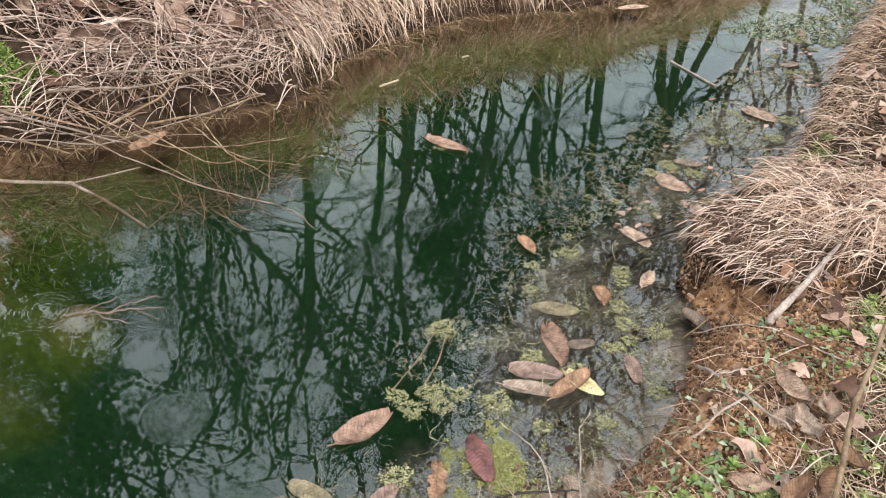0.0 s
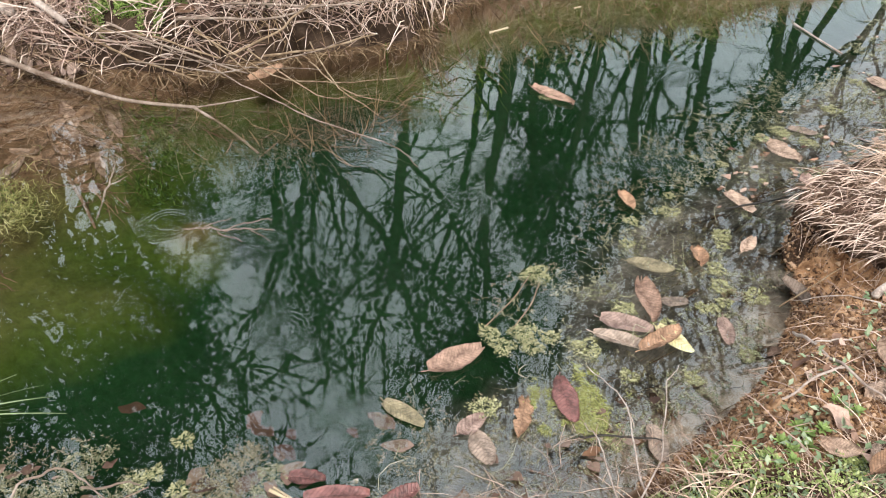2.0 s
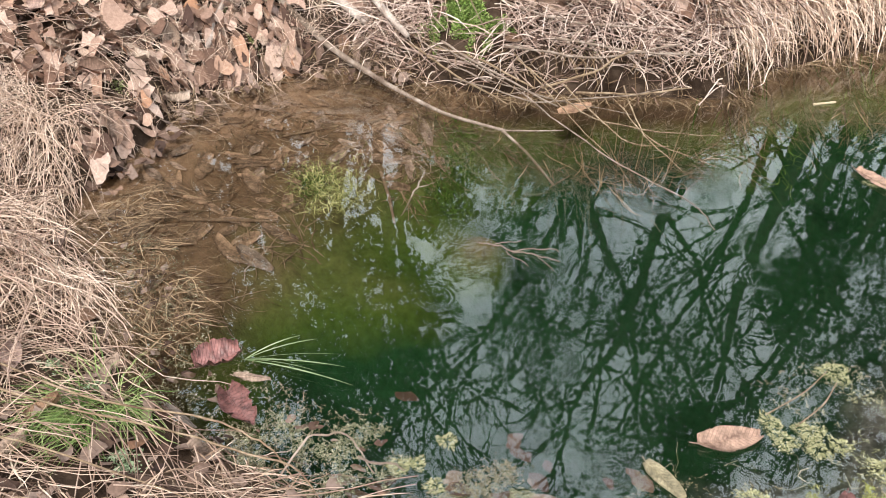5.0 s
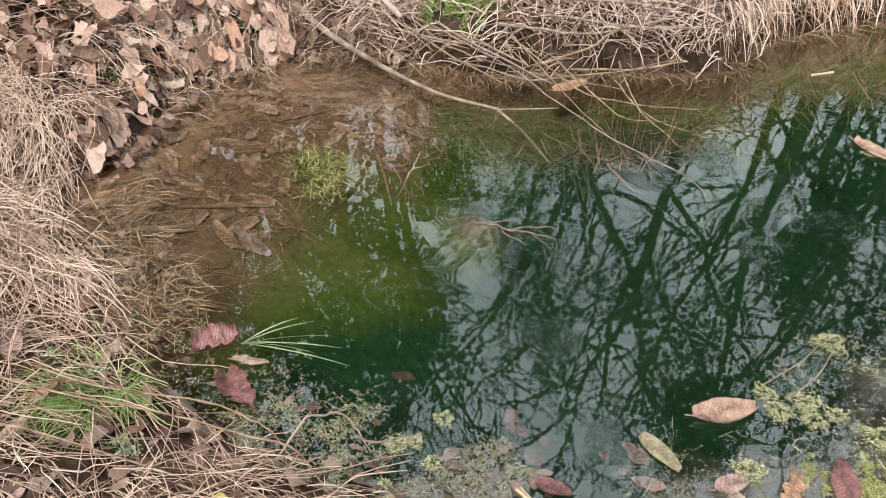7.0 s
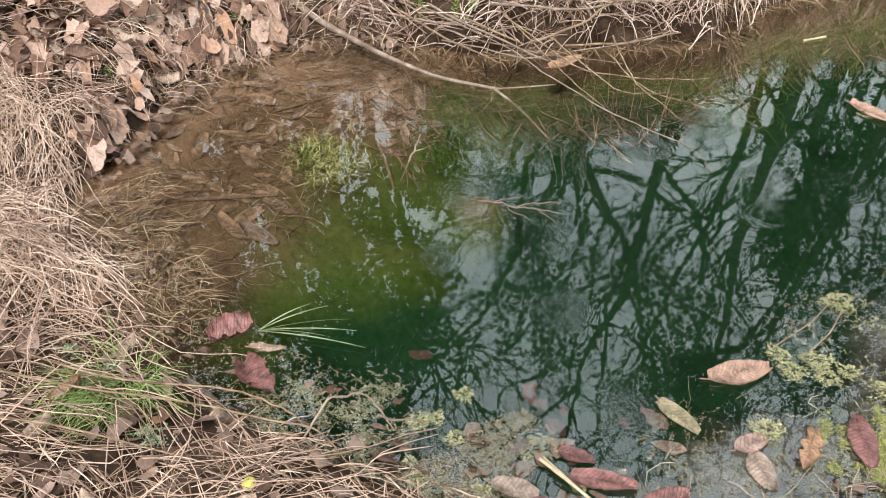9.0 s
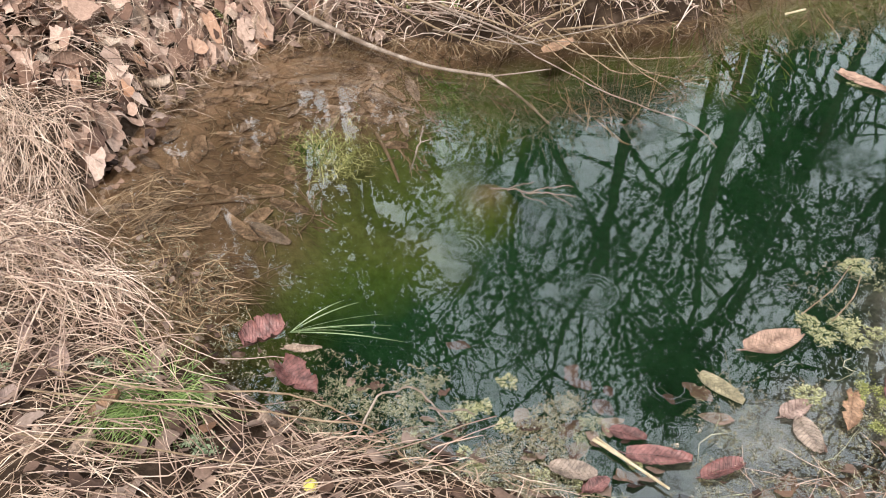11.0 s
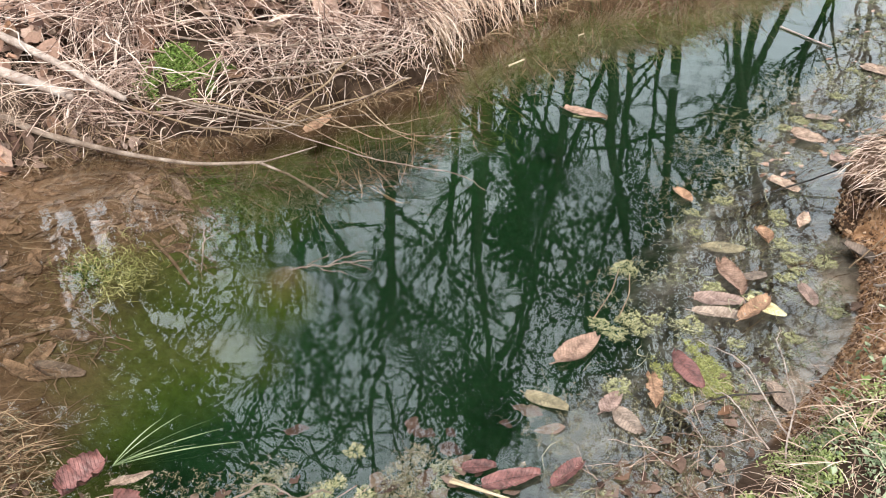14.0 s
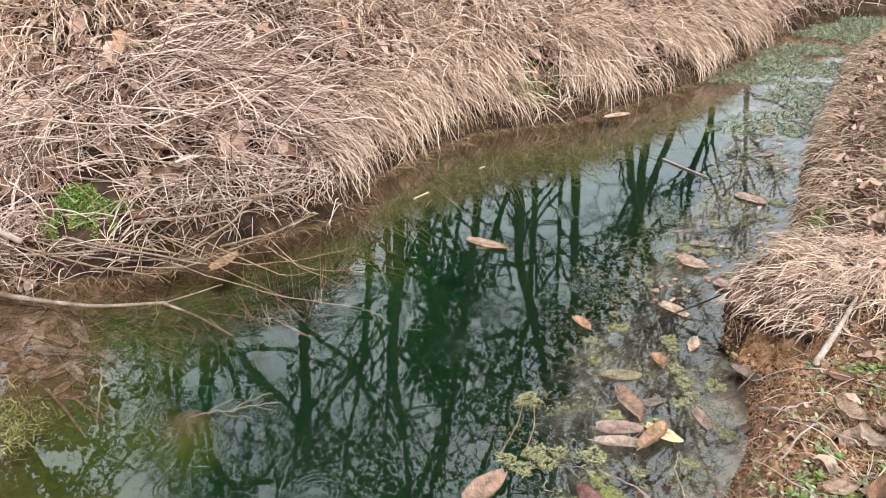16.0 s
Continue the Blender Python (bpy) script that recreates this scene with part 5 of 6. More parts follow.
# centre, length, width, heading, colour, height, curl, ragged
FLOATING = (
    (0.008, 1.783, 0.19, 0.086, 49, "brown", 0.006, 0.1, 0.0), (0.49, 2.28, 0.2, 0.078, -72, "brown", 0.008, 0.25, 0.0), (0.452, 2.138, 0.17, 0.08, 3, "pink", 0.004, 0.1, 0.0),
    (0.449, 2.057, 0.175, 0.062, 5, "pale", 0.008, 0.15, 0.0), (0.563, 2.109, 0.18, 0.064, 61, "orange", 0.017, 0.2, 0.0), (0.604, 2.133, 0.14, 0.062, -29, "white", 0.01, 0.1, 0.0),
    (0.354, 1.762, 0.165, 0.072, -65, "red", 0.011, 0.05, 0.0), (0.255, 1.649, 0.136, 0.056, -86, "orange", 0.008, 0.2, 0.35), (-0.052, 1.53, 0.14, 0.056, -15, "olive", 0.003, 0.05, 0.05),
    (0.619, 2.584, 0.1, 0.062, -64, "orange", 0.01, 0.3, 0.0), (0.316, 2.835, 0.12, 0.055, -48, "orange", 0.006, 0.2, 0.0), (0.471, 2.484, 0.165, 0.075, 12, "olive", 0.002, 0.0, 0.0),
    (0.869, 3.493, 0.18, 0.11, -40, "tan", 0.008, 0.15, 0.15), (-0.19, 3.57, 0.25, 0.085, -26, "brown", 0.004, 0.12, 0.3), (-1.454, 3.069, 0.2, 0.085, 70, "orange", 0.06, 0.1, 0.0),
    (1.335, 4.43, 0.21, 0.13, -46, "tan", 0.005, 0.05, 0.05), (0.729, 3.019, 0.15, 0.075, -38, "tan", 0.004, 0.1, 0.1), (-1.235, 0.934, 0.14, 0.11, 77, "red", 0.02, 0.35, 0.35),
    (-1.03, 0.875, 0.165, 0.09, -8, "red", 0.018, 0.3, 0.3), (-1.109, 0.968, 0.115, 0.03, 31, "tan", 0.012, 0.1, 0.0), (-0.094, 1.224, 0.165, 0.06, 25, "red", 0.006, 0.1, 0.05),
    (-0.189, 1.244, 0.095, 0.048, 19, "red", 0.004, 0.1, 0.1), (0.049, 1.281, 0.125, 0.05, 61, "red", 0.006, 0.2, 0.1), (-0.253, 1.067, 0.12, 0.06, 29, "grey", 0.006, 0.1, 0.0),
    (-0.186, 1.058, 0.08, 0.042, 65, "red", 0.012, 0.1, 0.1), (0.19, 1.512, 0.11, 0.065, -52, "grey", 0.003, 0.05, 0.0), (0.136, 1.57, 0.1, 0.056, 57, "pink", 0.004, 0.1, 0.05),
    (0.58, 2.32, 0.09, 0.05, 20, "grey", 0.002, 0.0, 0.0), (0.75, 2.25, 0.12, 0.055, -70, "pink", 0.002, 0.0, 0.0), (0.62, 1.72, 0.12, 0.06, -60, "grey", 0.003, 0.05, 0.0),
    (0.95, 3.75, 0.13, 0.07, 10, "grey", 0.003, 0.05, 0.1), (0.78, 2.75, 0.12, 0.05, 70, "tan", 0.003, 0.05, 0.1), (0.98, 3.3, 0.1, 0.07, 100, "pink", 0.006, 0.1, 0.0),
    (1.6, 5.3, 0.14, 0.07, 30, "grey", 0.003, 0.05, 0.1), (1.75, 6.0, 0.16, 0.07, 100, "tan", 0.004, 0.05, 0.1), (0.6, 6.15, 0.25, 0.1, 40, "tan", 0.004, 0.05, 0.1), (0.94, 2.52, 0.13, 0.06, 130, "grey", 0.02, 0.3, 0.2),
)
for k, (x, y, ln, wd, hd, hue, z, curl, rag) in enumerate(FLOATING):
    blade, rib, low = leaf_mesh(ln, wd, curl, 0.01, 0.1 if rag == 0 else 0.05, 300 + k, LEAF[hue], max(rag, 0.09), 45)
    t = thing("floating_leaf", LEAF_LABEL[hue] + " floating on the pond", "leaf", group="floating leaves")
    part("blade", blade, t)
    part("midrib", rib, t)
    t.matrix_basis = pose(x, y, z, 0, 0, hd)

# big curled leaves on the banks and sunken ones on the bed: a few shapes, many leaves
SHAPES = []
for k, (hue, ln, wd, curl, bend, rag) in enumerate((("tan", 0.17, 0.085, 0.4, 0.12, 0.1), ("brown", 0.15, 0.07, 0.6, -0.1, 0.0), ("pale", 0.16, 0.09, 0.3, 0.15, 0.25), ("orange", 0.13, 0.06, 0.5, 0.1, 0.0),
                                                   ("tan", 0.13, 0.08, -0.5, 0.1, 0.2), ("pink", 0.14, 0.07, 0.2, 0.05, 0.1), ("grey", 0.15, 0.07, 0.05, 0.01, 0.0), ("pink", 0.17, 0.06, 0.05, 0.01, 0.0), ("sunk", 0.17, 0.06, 0.02, 0.0, 0.0), ("sunk", 0.14, 0.065, 0.02, 0.0, 0.1))):
    SHAPES.append((hue, *leaf_mesh(ln, wd, curl, bend, 0.08, 400 + k, LEAF.get(hue, SUNK), rag)))


def lay_leaf(name, k, x, y, z, scale, tilt, label):
    hue, blade, rib, low = SHAPES[k]
    t = thing(name, LEAF_LABEL[hue] + label, "leaf", group=name.replace("leaf", "leaves").replace("_", " "))
    part("blade", blade, t)
    part("midrib", rib, t)
    e = 0.06
    nrm = Vector((float(sampled(GZ, x - e, y) - sampled(GZ, x + e, y)) / (2 * e), float(sampled(GZ, x, y - e) - sampled(GZ, x, y + e)) / (2 * e), 1)).normalized()
    turn = Vector((0, 0, 1)).rotation_difference(nrm).to_matrix().to_4x4()
    t.matrix_basis = Matrix.Translation((x, y, z)) @ turn @ pose(0, 0, 0, RNG.normal(0, tilt), RNG.normal(0, tilt), RNG.uniform(0, 360)) @ Matrix.Scale(scale, 4)
    return t


for x, y in scatter(110, -4.4, -2.35, 1.25, 2.5, lambda x, y, d, f: (d > 0.0) & (d < 1.6) & (y > 1.3)):
    lay_leaf("bank_leaf", int(RNG.integers(0, 6)), x, y, float(ground_z(x, y)) + RNG.uniform(0.03, 0.08), RNG.uniform(0.6, 1.15), 22, " on the leaf-strewn bank")
for x, y in scatter(90, -3.2, 3.6, 2.9, 9.5, lambda x, y, d, f: (d > 0.18) & (d < 1.6) & (f > 0.5) & (moss_spot(x, y) > 3)):
    lay_leaf("slope_leaf", int(RNG.integers(0, 6)), x, y, float(ground_z(x, y)) + RNG.uniform(0.07, 0.13), RNG.uniform(0.6, 1.1), 18, " lying on the dry grass slope")
for x, y in scatter(40, 0.75, 2.6, 0.9, 6.0, lambda x, y, d, f: (d > 0.2) & (d < 1.2) & (f < 0.5)):
    lay_leaf("turf_leaf", int(RNG.integers(0, 6)), x, y, float(ground_z(x, y)) + RNG.uniform(0.012, 0.03), RNG.uniform(0.35, 0.72), 12, " on the low grassy bank")
for x, y in scatter(26, -1.9, 0.3, 0.1, 0.95, lambda x, y, d, f: (d > -0.02) & (d < 0.6) & (f < 0.5)):
    lay_leaf("ledge_leaf", int(RNG.choice((1, 3, 5, 6, 4))), x, y, float(ground_z(x, y)) + RNG.uniform(0.012, 0.03), RNG.uniform(0.45, 0.9), 12, " among stalks on the near ledge")
for x, y in scatter(150, -2.85, -1.75, 0.95, 2.75, lambda x, y, d, f: (d < -0.04) & (d > -0.8)):
    lay_leaf("sunken_leaf", int(RNG.choice((8, 9, 9, 8, 7))), x, y, float(sampled(GZ, x, y)) + 0.004, RNG.uniform(0.5, 1.1), 2.5, " sunk on the silty bed")
for x, y in scatter(34, 0.2, 1.2, 1.3, 3.6, lambda x, y, d, f: (d < -0.03) & (d > -0.35)):
    lay_leaf("sunken_leaf", int(RNG.choice((8, 9, 6))), x, y, float(sampled(GZ, x, y)) + 0.008, RNG.uniform(0.5, 1.0), 5, " sunk in the shallows")
# leaves named by eye: beside the moss, on the right bank
for k, x, y, sc, dz in ((0, -1.86, 3.33, 1.0, 0.12), (2, -1.8, 3.38, 0.9, 0.15), (3, -1.9, 3.1, 0.7, 0.08), (0, 1.1, 1.94, 0.72, 0.04), (4, 1.08, 1.87, 0.75, 0.03), (2, 1.13, 1.83, 0.6, 0.04), (0, 1.18, 1.88, 0.6, 0.03), (3, 1.07, 1.6, 0.75, 0.04), (3, 1.12, 1.64, 0.7, 0.05), (3, 1.2, 1.74, 0.65, 0.04), (4, 1.05, 1.65, 0.5, 0.02), (0, 0.98, 1.61, 0.5, 0.02), (0, 1.62, 3.35, 0.9, 0.05)):
    lay_leaf("bank_leaf", k, x, y, float(ground_z(x, y)) + dz, sc, 12, " lying on the bank")


# ---- sticks and stalks ----
def stick(name, label, lines, mat, category="stick"):
    """lines: one list of points and radii for each piece, the main stem first."""
    t = thing(name, label, category, lines[0][0][0])
    for k, (pts, radii) in enumerate(lines):
        v, q, c = limb(np.array(pts) - np.array(lines[0][0][0]), radii, 8, 0.06, 0.0035 if category in ("stem", "stalk", "twig") else 0.0)
        part("stem" if k == 0 else "side_twig", mixed_mesh("stem", v, q, c, mat), t)
    return t


stick("fallen_branch", "weathered forked branch reaching from the bank into the water", (
    (((-3.25, 2.52, 0.4), (-2.97, 2.54, 0.26), (-2.72, 2.6, 0.11), (-2.29, 2.61, 0.045), (-1.89, 2.6, 0.035), (-1.6, 2.71, 0.02)), (0.021, 0.019, 0.0145, 0.009, 0.007)),
    (((-1.61, 2.705, 0.02), (-1.43, 2.68, -0.02), (-1.26, 2.66, -0.1)), (0.007, 0.006, 0.005)),
    (((-1.6, 2.71, 0.02), (-1.5, 2.8, 0.025), (-1.4, 2.9, 0.03)), (0.0045, 0.0035, 0.0025))), GREY_WOOD, "branch")
stick("fallen_log", "short weathered pale log on the bank", ((((-3.4, 2.68, 0.52), (-3.05, 2.71, 0.4), (-2.62, 2.76, 0.25)), (0.03, 0.028, 0.024)),), PALE_WOOD, "log")
stick("fallen_log", "thin weathered pole slanting down the bank", ((((-3.15, 2.86, 0.55), (-2.75, 2.84, 0.4), (-2.35, 2.8, 0.24)), (0.022, 0.02, 0.016)),), PALE_WOOD, "log")
stick("bent_branch", "bleached bent branch lying on dead leaves", ((((-2.98, 2.02, 0.2), (-3.0, 2.05, 0.22), (-3.06, 2.11, 0.26), (-3.2, 2.3, 0.35)), (0.014, 0.017, 0.016, 0.011)),), PALE_WOOD, "branch")
stick("bank_stick", "pale peeled stick lying on the low bank", ((((1.09, 2.26, 0.275), (1.2, 2.44, 0.29), (1.34, 2.68, 0.32)), (0.0125, 0.011, 0.006)),), PALE_WOOD)
stick("leaning_stem", "dark brown dead stem leaning over the low bank", ((((1.12, 1.5, 0.29), (1.13, 1.57, 0.36), (1.21, 1.85, 0.39), (1.33, 2.13, 0.4), (1.45, 2.4, 0.38)), (0.007, 0.0065, 0.006, 0.004)),), BROWN_WOOD, "stem")
stick("clay_twig", "forked pale twig lying on bare clay", ((((0.92, 2.19, 0.12), (0.94, 2.02, 0.24), (1.0, 1.87, 0.31), (1.09, 1.81, 0.3)), (0.005, 0.0045, 0.003)), (((0.86, 1.75, 0.27), (0.92, 1.82, 0.31), (0.99, 1.88, 0.31)), (0.003, 0.0035)), (((0.94, 2.02, 0.25), (1.02, 2.03, 0.28)), (0.003, 0.002))), PALE_WOOD, "twig")
stick("floating_stick", "thin pale stick floating in the channel", ((((0.87, 5.11, 0.006), (1.13, 4.77, 0.008)), (0.007, 0.005)),), PALE_WOOD)
stick("floating_chip", "small whitish chip of wood floating on the water", ((((-0.71, 4.15, 0.004), (-0.64, 4.26, 0.006)), (0.007, 0.006)),), STRAW_STICK)
stick("floating_chip", "tiny pale chip floating on the water", ((((-0.375, 4.74, 0.004), (-0.345, 4.78, 0.004)), (0.006, 0.005)),), STRAW_STICK)
stick("straw_stick", "split yellow straw lying across leaves in the water", ((((-0.255, 1.175, 0.012), (-0.15, 1.165, 0.014), (-0.035, 1.15, 0.016)), (0.0048, 0.0042, 0.0035)), (((-0.25, 1.185, 0.012), (-0.14, 1.168, 0.012)), (0.003, 0.002))), STRAW_STICK)
stick("floating_twig", "pale forked twig floating on the water", ((((-1.11, 1.97, 0.006), (-1.04, 2.01, 0.008), (-0.96, 2.02, 0.008), (-0.9, 2.07, 0.006), (-0.82, 2.1, 0.004)), (0.0026, 0.0024, 0.0016)), (((-0.98, 2.02, 0.008), (-0.93, 2.08, 0.014), (-0.9, 2.13, 0.008), (-0.86, 2.15, 0.004)), (0.0022, 0.0014)), (((-1.05, 1.99, 0.006), (-1.03, 2.03, 0.012), (-1.0, 2.1, 0.006)), (0.002, 0.001)), (((-1.0, 2.01, 0.006), (-0.88, 1.99, 0.008)), (0.0018, 0.001)), (((-0.9, 2.07, 0.006), (-0.8, 2.04, 0.004)), (0.0016, 0.001))), GREY_WOOD, "twig")
stick("sunken_twig", "crooked pale twig under the water's surface", ((((-1.47, 1.92, -0.03), (-1.52, 2.03, 0.0), (-1.55, 2.1, 0.01), (-1.6, 2.18, 0.012)), (0.0025, 0.0038, 0.0036, 0.002)), (((-1.54, 2.08, 0.005), (-1.5, 2.14, 0.02)), (0.002, 0.001))), GREY_WOOD, "twig")
stick("black_twig", "thin black wet twig lying on the shallows", ((((0.42, 1.65, 0.01), (0.52, 1.69, 0.014), (0.63, 1.72, 0.02)), (0.003, 0.003, 0.002)),), BLACK_WOOD, "twig")
stick("black_twig", "thin black wet twig slanting into the water", ((((0.68, 2.95, 0.006), (0.82, 3.02, 0.03), (1.02, 3.12, 0.1)), (0.004, 0.004, 0.003)),), BLACK_WOOD, "twig")
stick("clay_twig", "thin brown twig leaning in the washed-out hollow", ((((0.9, 2.42, 0.02), (1.02, 2.55, 0.07), (1.14, 2.7, 0.15)), (0.003, 0.003, 0.002)),), BROWN_WOOD, "twig")
stick("upright_stalk", "thin dead stalk standing in the bank", ((((1.16, 2.42, 0.2), (1.165, 2.46, 0.32), (1.16, 2.5, 0.42)), (0.003, 0.003, 0.002)),), BROWN_WOOD, "stalk")
stick("upright_stalk", "thin dead stalk standing at the water's edge", ((((-2.68, 1.72, 0.0), (-2.68, 1.74, 0.1), (-2.67, 1.75, 0.17)), (0.005, 0.005, 0.004)),), BROWN_WOOD, "stalk")
SUNK_STICKS = ((-2.32, 2.3, -2.42, 2.02), (-1.9, 2.2, -1.65, 2.05), (-2.1, 1.3, -1.9, 1.62))
for x0, y0, x1, y1 in SUNK_STICKS:
    z0, z1 = float(sampled(GZ, x0, y0)) + 0.004, float(sampled(GZ, x1, y1)) + 0.004
    stick("sunken_stick", "brown waterlogged stick on the silty bed", ((((x0, y0, z0), ((x0 + x1) / 2 + 0.01, (y0 + y1) / 2, (z0 + z1) / 2 + 0.006), (x1, y1, z1)), (0.009, 0.008, 0.005)),), SUNK_WOOD)
# long stems that arch out from the bank over the water
for pts in (((-2.15, 2.78, 0.27), (-1.66, 2.9, 0.13), (-1.39, 2.89, 0.06), (-0.97, 2.82, 0.02), (-0.65, 2.78, 0.03), (-0.52, 2.71, 0.004)), ((-1.75, 2.95, 0.26), (-1.31, 3.02, 0.07), (-1.05, 3.2, 0.05), (-0.86, 3.37, 0.045)),
            ((-1.5, 3.0, 0.2), (-1.13, 2.97, 0.05), (-0.93, 3.17, 0.02)), ((-1.9, 3.1, 0.22), (-1.45, 2.95, 0.1), (-1.1, 2.85, 0.03)), ((-1.35, 3.3, 0.15), (-1.1, 3.1, 0.05), (-0.8, 3.0, 0.006)),
            ((-2.3, 2.8, 0.25), (-1.95, 2.82, 0.16), (-1.6, 3.0, 0.1), (-1.2, 3.15, 0.1)), ((-2.0, 2.78, 0.13), (-1.6, 2.92, 0.1), (-1.3, 3.2, 0.14), (-1.1, 3.45, 0.2)), ((-1.3, 3.2, 0.1), (-1.05, 3.12, 0.02), (-0.75, 3.16, 0.01))):
    stick("arching_stem", "long thin dead stem arching from the bank over the water", ((pts, (0.0036, 0.0033, 0.0026, 0.0012)),), BROWN_WOOD if pts[0][1] > 2.9 else GREY_WOOD, "stem")
# stout stems lying along the foot of the undercut
for pts in (((-2.25, 2.86, 0.2), (-2.0, 2.93, 0.2), (-1.62, 2.95, 0.15)), ((-2.2, 2.9, 0.23), (-1.85, 2.9, 0.17), (-1.5, 2.98, 0.09)), ((-1.9, 3.02, 0.26), (-1.5, 3.3, 0.24), (-1.25, 3.62, 0.3)), ((-1.75, 3.2, 0.3), (-1.4, 3.42, 0.28), (-1.15, 3.7, 0.25)),
            ((-2.3, 3.2, 0.42), (-1.8, 3.22, 0.38), (-1.4, 3.5, 0.36)), ((-1.62, 3.0, 0.14), (-1.45, 3.25, 0.22), (-1.35, 3.35, 0.34)), ((-1.5, 3.12, 0.12), (-1.3, 3.28, 0.12), (-1.12, 3.55, 0.14)), ((-2.4, 2.85, 0.18), (-2.1, 2.84, 0.12), (-1.7, 2.85, 0.07))):
    stick("stout_stem", "stout purplish-brown dead stem in the tangle", ((pts, (0.0062, 0.0058, 0.004)),), GREY_WOOD if pts[0][2] > 0.22 else BROWN_WOOD, "stem")
# bent stalks on the near ledge
for pts in (((-1.75, 0.28, 0.1), (-1.2, 0.55, 0.12), (-0.9, 0.74, 0.1), (-0.7, 0.85, 0.06), (-0.55, 0.82, 0.03)), ((-1.7, 0.4, 0.1), (-1.2, 0.58, 0.13), (-0.97, 0.76, 0.12), (-0.82, 0.84, 0.07), (-0.72, 0.83, 0.03)),
            ((-0.74, 0.8, 0.05), (-0.75, 0.9, 0.11), (-0.68, 0.98, 0.12), (-0.58, 0.98, 0.05)), ((-0.62, 0.96, 0.1), (-0.57, 1.03, 0.05), (-0.55, 1.06, 0.02)), ((-1.6, 0.2, 0.1), (-1.15, 0.42, 0.13), (-0.8, 0.6, 0.1))):
    stick("bent_stalk", "long bent brown stalk lying along the near shore", ((pts, (0.0032, 0.003, 0.0026, 0.0016)),), GREY_WOOD if pts[0][0] > -0.8 else BROWN_WOOD, "stalk")
for pts in (((0.6, 1.42, 0.06), (0.63, 1.62, 0.1), (0.6, 1.85, 0.1), (0.63, 2.0, 0.04)), ((0.62, 1.5, 0.06), (0.52, 1.75, 0.07), (0.38, 1.9, 0.02)), ((0.56, 1.45, 0.06), (0.48, 1.62, 0.05), (0.42, 1.7, 0.01)), ((1.2, 1.75, 0.28), (1.0, 1.9, 0.25), (0.85, 1.85, 0.12)), ((1.3, 2.1, 0.3), (1.05, 2.25, 0.28), (0.9, 2.3, 0.15))):
    stick("bent_stalk", "thin pale dead stalk bending over the water's edge", ((pts, (0.0026, 0.0024, 0.0018, 0.0012)),), PALE_WOOD, "stalk")


